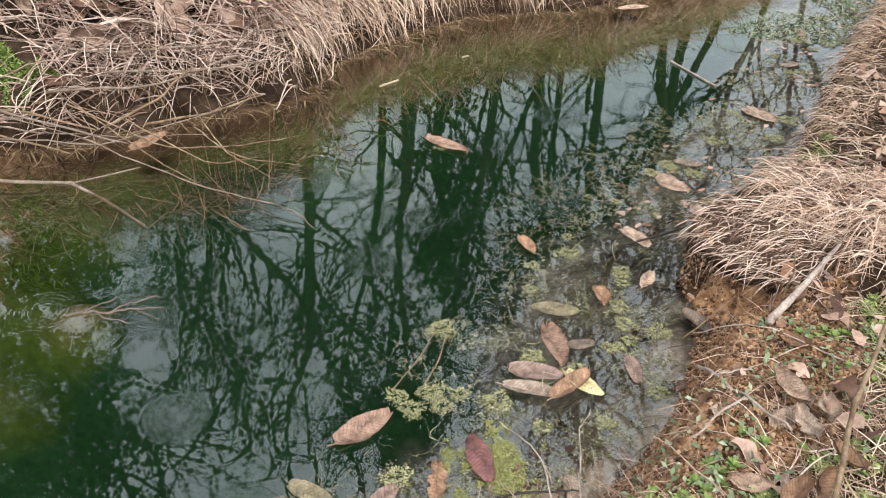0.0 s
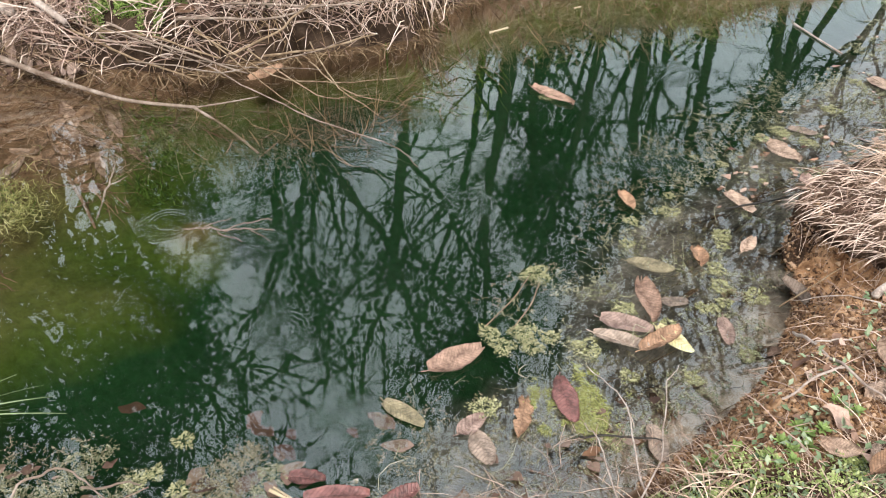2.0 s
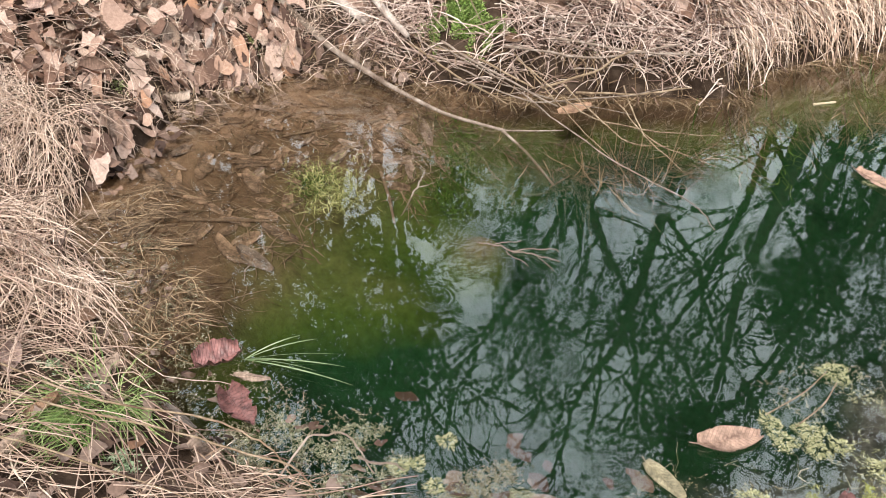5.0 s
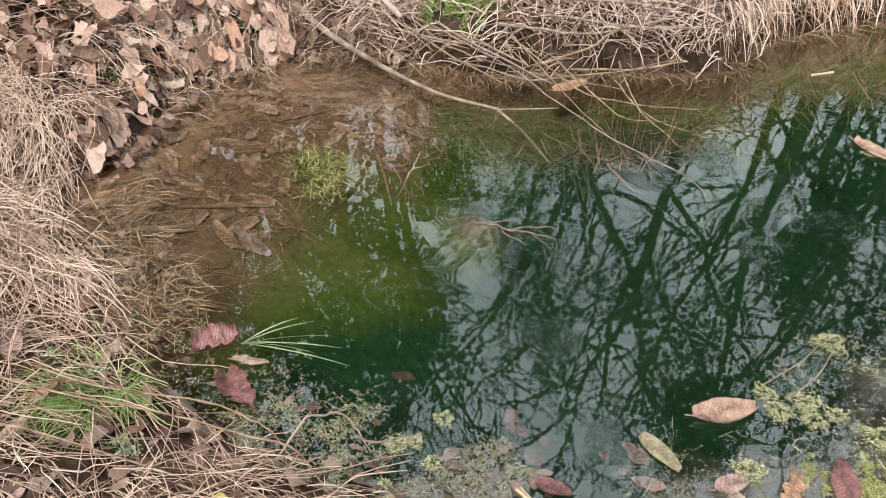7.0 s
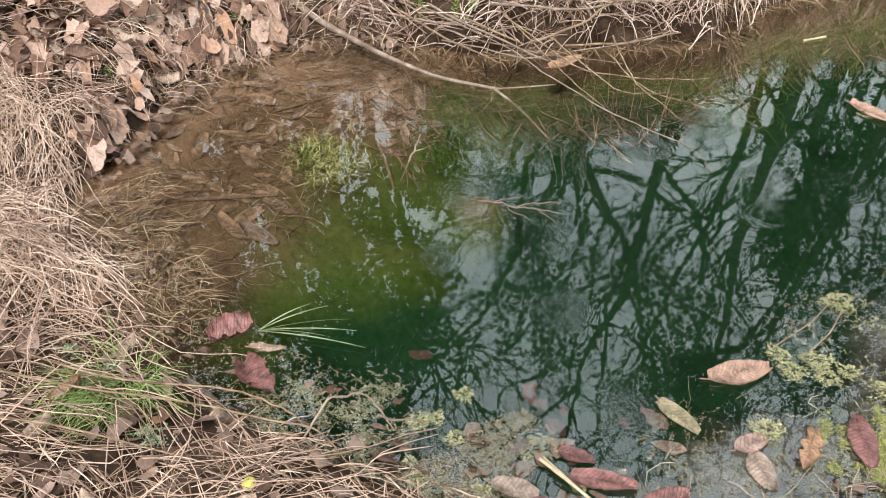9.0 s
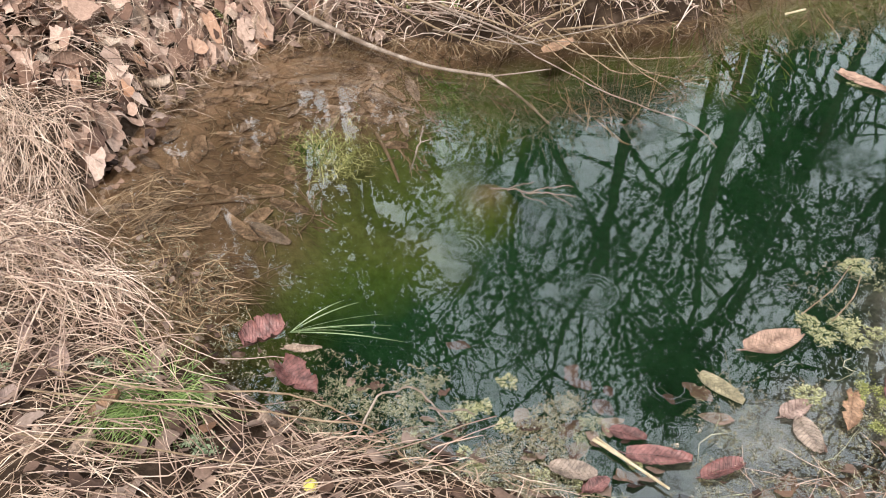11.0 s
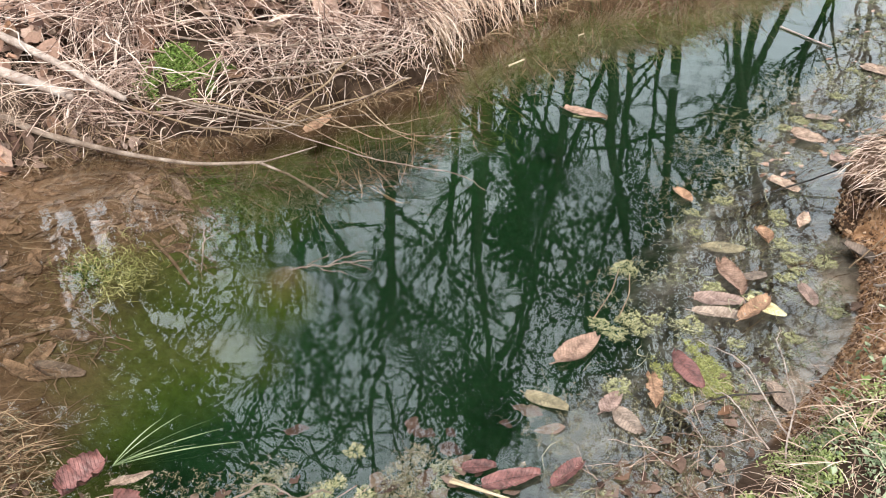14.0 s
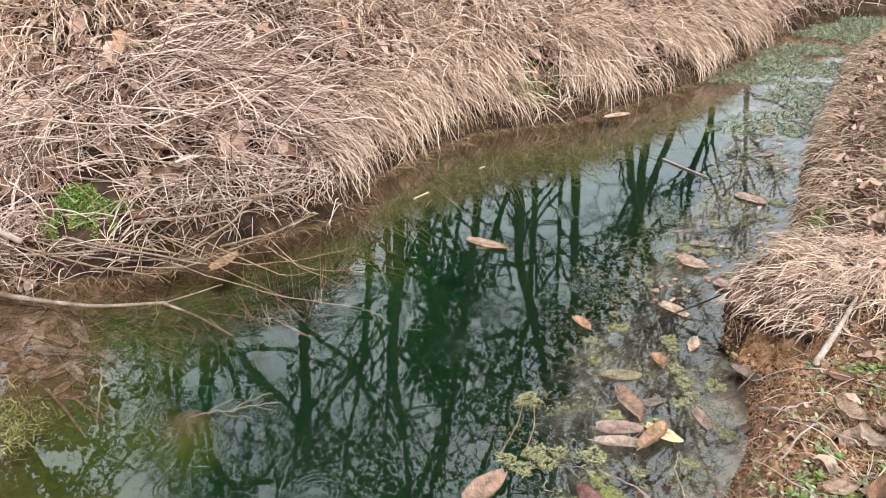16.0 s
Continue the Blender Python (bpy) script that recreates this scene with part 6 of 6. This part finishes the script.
# the lip of turf over the washed-out hollow
def turf_lip():
    """A ragged roof of turf over the back of the hollow, open towards the pool in front of it."""
    t = thing("turf_overhang", "overhanging lip of rooty turf above a washed-out hollow", "turf", (1.09, 2.675, 0.0))
    back, side = np.array((0.5, 0.87, 0)), np.array((0.87, -0.5, 0))
    ns, nt = 30, 14
    ss, uu = np.meshgrid(np.linspace(-0.23, 0.23, ns), np.linspace(0, 1, nt), indexing="ij")
    front = -0.1 + 1.6 * ss ** 2 - 0.12 * ss + 0.025 * value_noise(ss, uu * 0, 0.05, 95)
    along = front + (0.27 - front) * uu
    top = 0.26 + 0.03 * np.sin(uu * 3) - 0.03 * (1 - uu) ** 3 + 0.012 * value_noise(ss, uu * 0.2, 0.04, 96) + 0.05 * ss
    low = top - 0.03 - 0.02 * (1 - uu) + 0.015 * value_noise(ss, uu * 0.2, 0.03, 97)
    flat = ss[..., None] * side + along[..., None] * back
    up = np.array((0, 0, 1.0))
    v = np.concatenate(((flat + top[..., None] * up).reshape(-1, 3), (flat + low[..., None] * up).reshape(-1, 3)))
    k = (np.arange(ns - 1)[:, None] * nt + np.arange(nt - 1)[None, :]).ravel()
    f = np.stack((k, k + nt, k + nt + 1, k + 1), 1)
    o = ns * nt
    rim = np.concatenate((np.arange(nt), np.arange(1, ns) * nt + nt - 1, (ns - 1) * nt + np.arange(nt - 2, -1, -1), np.arange(ns - 2, 0, -1) * nt))
    r2 = np.roll(rim, -1)
    part("soil", quick_mesh("soil", v, np.concatenate((f, f[:, ::-1] + o, np.stack((rim, r2, r2 + o, rim + o), 1))), ROOTY), t)
    # the crumbling earth face below it, hollowed out in the middle
    nf = 22
    fs, fu = np.meshgrid(np.linspace(-0.22, 0.24, 40), np.linspace(0, 1, nf), indexing="ij")
    cave = 0.17 * np.exp(-((fs + 0.02) / 0.085) ** 2) * np.sin(np.pi * np.clip(fu * 0.9 + 0.12, 0, 1)) ** 0.7
    lump = 0.022 * value_noise(fs, fu * 0.25, 0.05, 98) + 0.014 * value_noise(fs, fu * 0.25, 0.02, 99)
    deep = -0.075 + 1.5 * fs ** 2 - 0.12 * fs + cave + lump - 0.05 * fu ** 2
    w = fs[..., None] * side + deep[..., None] * back + (0.235 - 0.25 * fu)[..., None] * up
    k = (np.arange(39)[:, None] * nf + np.arange(nf - 1)[None, :]).ravel()
    part("earth_face", quick_mesh("earth_face", w.reshape(-1, 3), np.stack((k, k + 1, k + nf + 1, k + nf), 1), ROOTY), t, "crumbling brown earth hollowed out under the turf")
    n = 2600
    a, b = RNG.integers(0, 40, n), RNG.integers(0, nf, n)
    size = np.minimum(RNG.gamma(1.8, 0.0026, n), 0.014)
    octa = np.array(((1, 0, 0), (-1, 0, 0), (0, 1, 0), (0, -1, 0), (0, 0, 1), (0, 0, -1)), float)
    cv = (octa[None] * RNG.uniform(0.6, 1.3, (n, 6, 1)) * size[:, None, None] + (w[a, b] + RNG.normal(0, 0.006, (n, 3)))[:, None]).reshape(-1, 3)
    k = np.arange(n) * 6
    tagged(part("crumbly_soil", quick_mesh("crumbly_soil", cv, np.concatenate([np.stack((k + x, k + y, k + z), 1) for x, y, z in ((0, 2, 4), (2, 1, 4), (1, 3, 4), (3, 0, 4), (2, 0, 5), (1, 2, 5), (3, 1, 5), (0, 3, 5))]), CRUMBS), t), kind="stuff")
    # rootlets hanging out of the face
    n = 90
    a, b = RNG.integers(2, 38, n), RNG.integers(0, nf // 2, n)
    root = w[a, b]
    out = -back * RNG.uniform(0.3, 1, n)[:, None] + side * RNG.normal(0, 0.6, n)[:, None]
    ln = RNG.uniform(0.03, 0.11, n)[:, None]
    c = np.stack([root + out * ln * q - up * ln * 0.9 * q * q for q in (0.0, 0.25, 0.5, 0.75, 1.0)], 1)
    rv, rf = rods(c, RNG.uniform(0.0007, 0.0018, n), 4, 0.5)
    tagged(part("rootlets", quick_mesh("rootlets", rv, rf, LEDGE_STEMS), t), kind="stuff")
    # straw matted over it, some of it drooping past the edge
    n = 800
    a, b = RNG.integers(0, ns, n), np.minimum((RNG.uniform(0, 1, n) * nt).astype(int), nt - 1)
    p = flat[a, b] + (top[a, b] + RNG.uniform(0.002, 0.02, n))[:, None] * up
    yaw = np.arctan2(-0.35, -0.9) + RNG.normal(0, 0.7, n)
    head = np.stack((np.cos(yaw), np.sin(yaw), np.zeros(n)), 1)
    ln = RNG.uniform(0.03, 0.12, n)[:, None]
    c = np.stack([p + head * ln * q + up * (0.015 * q - 0.045 * q * q) for q in (0.0, 0.25, 0.5, 0.75, 1.0)], 1)
    w, g = ribbons(c, RNG.uniform(0.0015, 0.0038, n))
    tagged(part("hanging_straw", quick_mesh("hanging_straw", w, g, STRAW), t), "pale straw hanging over the lip", kind="stuff")
    return t


turf_lip()


# ---- reeds, floating weed ----
reed = thing("reed_plant", "pale green reed blades leaning over the water", "reed", (-1.2, 1.0, 0.0))
for tip, wd in (((-0.88, 1.16, 0.012), 0.0045), ((-0.95, 1.19, 0.016), 0.004), ((-1.0, 1.12, 0.012), 0.0045), ((-1.0, 1.21, 0.02), 0.0035), ((-1.06, 1.1, 0.015), 0.004), ((-1.14, 1.17, 0.03), 0.003), ((-1.09, 1.2, 0.03), 0.003)):
    a, b = np.array((0.0, 0.0, 0.0)), np.array(tip) - np.array((-1.2, 1.0, 0.0))
    mid = (a + b) / 2 + (0, 0, 0.025)
    s = np.linspace(0, 1, 8)[:, None]
    line = (1 - s) ** 2 * a + 2 * s * (1 - s) * mid + s ** 2 * b
    v, f = ribbons(line[None], np.array([wd]))
    part("blade", quick_mesh("blade", v, f, REED), reed)


def weed_mat(name, mat, label, count, test, box, size, z, broad=1.0):
    p = scatter(count, *box, test)
    base = np.stack((p[:, 0], p[:, 1], RNG.uniform(*z, count)), 1)
    head = np.stack((RNG.normal(0, 1, count), RNG.normal(0, 1, count), RNG.normal(0, 0.15, count)), 1)
    v, f = ribbons(spines(base, head, RNG.uniform(*size, count), np.zeros(count), 4, 0.55, -0.02), RNG.uniform(0.001, 0.0032, count) * broad)
    return stuff(name, v, f, mat, label, "water weed")


def fluff(mat, label, count, test, box, size, leaf, z, seed):
    """Fine strands of soaked weed set with tiny leaves, in and just under the surface."""
    p = scatter(count, *box, test)
    base = np.stack((p[:, 0], p[:, 1], RNG.uniform(*z, count)), 1)
    head = np.stack((RNG.normal(0, 1, count), RNG.normal(0, 1, count), RNG.normal(0, 0.1, count)), 1)
    c = spines(base, head, RNG.uniform(*size, count), np.zeros(count), 5, 0.7, -0.03)
    c[..., 2] = np.minimum(c[..., 2], 0.004)
    v, q = ribbons(c, RNG.uniform(0.0006, 0.0014, count))
    lv, lf = leaflets(c.reshape(-1, 3)[:, :2], c.reshape(-1, 3)[:, 2], leaf, (-0.3, 0.35), seed, 2)
    f = np.concatenate((q[:, :3], q[:, [0, 2, 3]], lf + len(v)))
    return stuff("floating_weed", np.concatenate((v, lv)), f, mat, label, "water weed")


fluff(ALGAE, "mat of dull olive weed floating by the near shore", 1500, lambda x, y, d, f: (d < 0.05) & (y < 1.08 + 0.3 * value_noise(x, y, 0.25, 81)) & clumpy(x, y, 0.09, 86, -0.45), (-1.0, -0.1, 0.75, 1.45), (0.02, 0.06), (0.003, 0.008), (-0.02, 0.004), 301)
fluff(PALE_WEED, "pale grey-green weed in the mat by the near shore", 1000, lambda x, y, d, f: (d < 0.05) & (y < 1.0 + 0.3 * value_noise(x, y, 0.2, 87)) & clumpy(x, y, 0.07, 88, -0.2), (-0.95, 0.5, 0.75, 1.5), (0.015, 0.05), (0.003, 0.007), (-0.012, 0.004), 302)
fluff(ALGAE, "patchy olive weed floating along the low bank", 1700, lambda x, y, d, f: (d < -0.08) & (d > -0.8) & (f < 0.6) & clumpy(x, y, 0.16, 82, -0.1) & clumpy(x, y, 0.05, 89, -0.4) & (RNG.uniform(0, 1, len(x)) < 1.1 + d), (-0.1, 1.6, 1.25, 4.2), (0.02, 0.06), (0.003, 0.008), (-0.02, 0.003), 303)
fluff(PALE_WEED, "pale grey-green weed floating beside the low bank", 1900, lambda x, y, d, f: (d < -0.05) & (d > -0.75) & (f < 0.6) & clumpy(x, y, 0.14, 84, -0.05) & clumpy(x, y, 0.05, 85, -0.3) & (RNG.uniform(0, 1, len(x)) < 1.15 + d), (0.0, 1.6, 1.6, 4.4), (0.012, 0.045), (0.003, 0.009), (-0.012, 0.003), 304)
fluff(PALE_WEED, "pale weed along the edge of the channel", 900, lambda x, y, d, f: (d < -0.02) & (d > -0.55) & (f < 0.4) & clumpy(x, y, 0.22, 94, -0.1), (1.0, 3.2, 4.0, 8.2), (0.03, 0.09), (0.006, 0.016), (-0.006, 0.003), 305)
fluff(ALGAE, "wet weed and debris round the red leaves", 800, lambda x, y, d, f: (d < 0.08) & (d > -0.3) & (y < 1.15), (-2.0, -0.7, 0.65, 1.2), (0.02, 0.07), (0.003, 0.008), (-0.01, 0.008), 306)
fluff(ALGAE, "dull weed caught among stems in the shallows", 600, lambda x, y, d, f: (d < 0.02) & (d > -0.35), (0.0, 0.75, 1.1, 1.7), (0.02, 0.07), (0.003, 0.008), (-0.015, 0.004), 307)
weed_mat("floating_weed", PALE_WEED, "thin pale stems and straw afloat beside the low bank", 260, lambda x, y, d, f: (d < 0.02) & (d > -0.6) & (f < 0.6), (-0.1, 1.5, 1.2, 4.0), (0.05, 0.16), (0.0, 0.006), 0.8)
weed_mat("floating_scum", SCUM, "green weed scum over the far end of the channel", 12000, lambda x, y, d, f: (d < 0.0) & clumpy(x, y, 0.5, 83, -0.45) & ((y > 7.4) | ((y > 5.8) & (f < 0.3))), (0.8, 6.0, 4.2, 12.5), (0.03, 0.1), (-0.002, 0.004), 4.0)
# clumps of yellow-green algae
def algae_film(cx0, cy0, r):
    """Thin film of algae with a frayed outline."""
    g = np.arange(-1.7 * r, 1.7 * r, 0.004)
    gx, gy = np.meshgrid(cx0 + g, cy0 + g, indexing="ij")
    gx, gy = gx + RNG.normal(0, 0.001, gx.shape), gy + RNG.normal(0, 0.001, gx.shape)
    ok = np.hypot(gx - cx0, gy - cy0) / r + 0.8 * value_noise(gx, gy, 0.07, 91) + 0.7 * value_noise(gx, gy, 0.022, 92) + 0.6 * value_noise(gx, gy, 0.009, 93) < 0.45
    n0 = len(g)
    k = (np.arange(n0 - 1)[:, None] * n0 + np.arange(n0 - 1)[None, :])[ok[:-1, :-1]]
    v = np.stack((gx.ravel(), gy.ravel(), -0.003 + 0.002 * RNG.uniform(0, 1, gx.size)), 1)
    return v, np.concatenate((np.stack((k, k + n0, k + n0 + 1), 1), np.stack((k, k + n0 + 1, k + 1), 1)))


p = scatter(5200, 0.15, 0.62, 1.5, 2.0, lambda x, y, d, f: np.hypot((x - 0.4) / 0.105, (y - 1.755) / 0.09) + 0.6 * value_noise(x, y, 0.07, 91) + 0.5 * value_noise(x, y, 0.025, 92) + RNG.normal(0, 0.1, len(x)) < 0.95)
v, f = leaflets(p, RNG.uniform(-0.002, 0.007, 5200), (0.003, 0.008), (-0.1, 0.5), 90)
fv, ff = algae_film(0.4, 1.755, 0.1)
stuff("algae_patch", np.concatenate((v, fv)), np.concatenate((f, ff + len(v))), DUCKWEED, "patch of bright yellow-green algae on the water", "algae")


def algae_pad(cx0, cy0, r, seed):
    """A puffy little cushion of algae with a lobed outline, half afloat."""
    rng = np.random.default_rng(seed)
    n = int(80 + 230000 * r * r)
    a, q = rng.uniform(0, 6.283, n), np.sqrt(rng.uniform(0, 1, n))
    lobe = r * (1 + 0.22 * np.sin(3 * a + seed) + 0.16 * np.sin(5 * a + 2.3 * seed) + rng.normal(0, 0.06, n))
    p = np.stack((cx0 + q * lobe * np.cos(a), cy0 + q * lobe * np.sin(a)), 1)
    z = -0.004 + 0.3 * r * np.sqrt(np.maximum(0, 1 - q * q)) + 0.003 * value_noise(p[:, 0], p[:, 1], 0.008, seed)
    v, f = leaflets(p, z, (0.004, 0.01), (-0.2, 0.6), seed)
    stuff("algae_clump", v, f, PUFF, "puffy pale yellow-green algae clump on the water", "algae")


PADS = [(0.36, 1.99, 0.042), (0.16, 1.97, 0.04), (0.12, 1.89, 0.035), (0.2, 1.93, 0.03), (0.83, 2.17, 0.032), (0.83, 2.46, 0.04), (0.12, 2.26, 0.045), (0.15, 1.64, 0.04), (0.24, 1.99, 0.028), (0.06, 1.93, 0.03), (0.5, 1.93, 0.025), (0.68, 2.0, 0.025), (-0.2, 3.55, 0.035)]
PADS += [(x, y, RNG.uniform(0.014, 0.038)) for x, y in scatter(28, 0.05, 1.1, 1.6, 3.7, lambda x, y, d, f: (d < -0.06) & (d > -0.62) & (f < 0.6) & clumpy(x, y, 0.25, 98, -0.15))]
PADS += [(x, y, RNG.uniform(0.03, 0.06)) for x, y in scatter(14, 0.8, 2.2, 3.4, 6.5, lambda x, y, d, f: (d < -0.05) & (d > -0.45) & (f < 0.5))]
PADS += [(x, y, RNG.uniform(0.012, 0.028)) for x, y in scatter(12, -0.9, 0.2, 0.9, 1.3, lambda x, y, d, f: (d < 0.0) & (d > -0.3))]
for k, (x, y, r) in enumerate(PADS):
    algae_pad(x, y, r, 500 + k)
# debris and green weed lying on the bed at the pond's head
def on_bed(name, mat, label, p, size, width, height, heading=None):
    n = len(p)
    base = np.stack((p[:, 0], p[:, 1], np.zeros(n)), 1)
    a = RNG.uniform(0, 6.283, n) if heading is None else RNG.normal(heading, 0.5, n)
    c = spines(base, np.stack((np.cos(a), np.sin(a), np.zeros(n)), 1), RNG.uniform(*size, n), np.zeros(n), 4, 0.25, -5.0)
    c[..., 2] = np.minimum(sampled(GZ, c[..., 0], c[..., 1]) + 0.003 + RNG.uniform(0, height, (n, 1)) * np.linspace(0.2, 1, 5)[None], 0.004)
    v, f = ribbons(c, RNG.uniform(*width, n))
    stuff(name, v, f, mat, label, "water weed" if mat is POND_WEED else "debris")


on_bed("bed_debris", SILTED_STRAW, "silted straw and twigs on the bed of the shallows", scatter(1500, -2.85, -1.6, 0.95, 2.7, lambda x, y, d, f: (d < 0.02) & (d > -0.85) & clumpy(x, y, 0.25, 120, -0.3)), (0.03, 0.2), (0.0015, 0.006), 0.01)
on_bed("bed_debris", POND_WEED, "sunken straw and olive weed along the far bank", scatter(1100, -1.2, 2.6, 3.7, 9.5, lambda x, y, d, f: (d < 0.0) & (d > -0.45) & (f > 0.5) & clumpy(x, y, 0.2, 121, -0.3)), (0.05, 0.25), (0.002, 0.006), 0.03)
on_bed("bed_debris", WET_STRAW, "brown sunken straw along the far bank", scatter(1000, -1.2, 2.6, 3.7, 9.5, lambda x, y, d, f: (d < 0.02) & (d > -0.3) & (f > 0.5)), (0.05, 0.25), (0.002, 0.006), 0.03)
# dark straw added on the bed to stand in for shade below the tangle
on_bed("bed_debris", WET_STRAW, "dark sunken stems added to deepen the shade under the tangle", scatter(500, -2.6, -0.95, 2.5, 4.2, lambda x, y, d, f: (d < 0.02) & (d > -0.25) & (f > 0.5)), (0.06, 0.25), (0.002, 0.006), 0.05)
on_bed("bed_debris", SILTED_STRAW, "silted straw in the shallows beside the clay", scatter(600, 0.0, 1.2, 1.15, 3.6, lambda x, y, d, f: (d < 0.0) & (d > -0.45)), (0.02, 0.09), (0.001, 0.003), 0.01)
for cx0, cy0, r, cnt in ((-1.78, 2.62, 0.09, 420), (-2.0, 1.9, 0.08, 420), (-1.62, 2.35, 0.1, 300), (-1.9, 2.75, 0.12, 300)):
    on_bed("submerged_weed", POND_WEED, "soft green weed growing under the water", RNG.normal((cx0, cy0), r * 0.55, (cnt, 2)), (0.02, 0.06), (0.0015, 0.004), 0.05)
# raft of weed over the shallow head, with its stems
for cx0, cy0, r, cnt in ((-1.85, 1.86, 0.15, 460), (-1.72, 1.78, 0.1, 300)):
    p = RNG.normal((cx0, cy0), r * 0.6, (cnt, 2))
    base = np.stack((p[:, 0], p[:, 1], RNG.uniform(-0.02, 0.01, cnt)), 1)
    v, f = ribbons(spines(base, np.stack((RNG.normal(0, 1, cnt), RNG.normal(0, 1, cnt), RNG.normal(0, 0.2, cnt)), 1), RNG.uniform(0.03, 0.1, cnt), np.zeros(cnt), 4, 0.6, -0.01), RNG.uniform(0.001, 0.003, cnt))
    stuff("weed_raft", v, f, RAFT_WEED, "tangled yellow-green water weed in the shallows", "water weed")
pad = thing("water_plant", "pale weed stems with a small floating leaf pad", "water weed", (0.1, 2.25, 0.0))
for a, b in (((-0.06, -0.3, 0.0), (0.0, 0.0, 0.01)), ((0.02, -0.29, 0.0), (0.04, -0.03, 0.01))):
    v, q, c = limb((a, ((a[0] + b[0]) / 2 + 0.02, (a[1] + b[1]) / 2, 0.02), b), (0.002, 0.002, 0.0015), 6)
    part("stem", mixed_mesh("stem", v, q, c, BROWN_WOOD), pad)
# yellow bud on the ledge
bud = thing("fallen_fruit", "small yellow fallen fruit on the ledge", "fruit", (-0.72, 0.62, float(ground_z(-0.72, 0.62)) + 0.02))
bm = bmesh.new()
bmesh.ops.create_icosphere(bm, subdivisions=3, radius=0.017)
for vert in bm.verts:
    vert.co *= 1 + 0.12 * noise.noise(vert.co * 60)
    vert.co.z *= 0.8
me = bpy.data.meshes.new("flesh")
bm.to_mesh(me)
bm.free()
me.polygons.foreach_set("use_smooth", [True] * len(me.polygons))
me.materials.append(mottled("yellow_skin", [(0.3, (0.45, 0.36, 0.05)), (0.55, (0.66, 0.58, 0.12)), (0.75, (0.7, 0.65, 0.3))], 40, 200, 0.001, 0.5, 0.3))
part("flesh", me, bud)
v, q, c = limb(((0, 0, 0.012), (0.004, 0.002, 0.022)), (0.0025, 0.0015), 5)
part("stalk", mixed_mesh("stalk", v, q, c, BROWN_WOOD), bud)
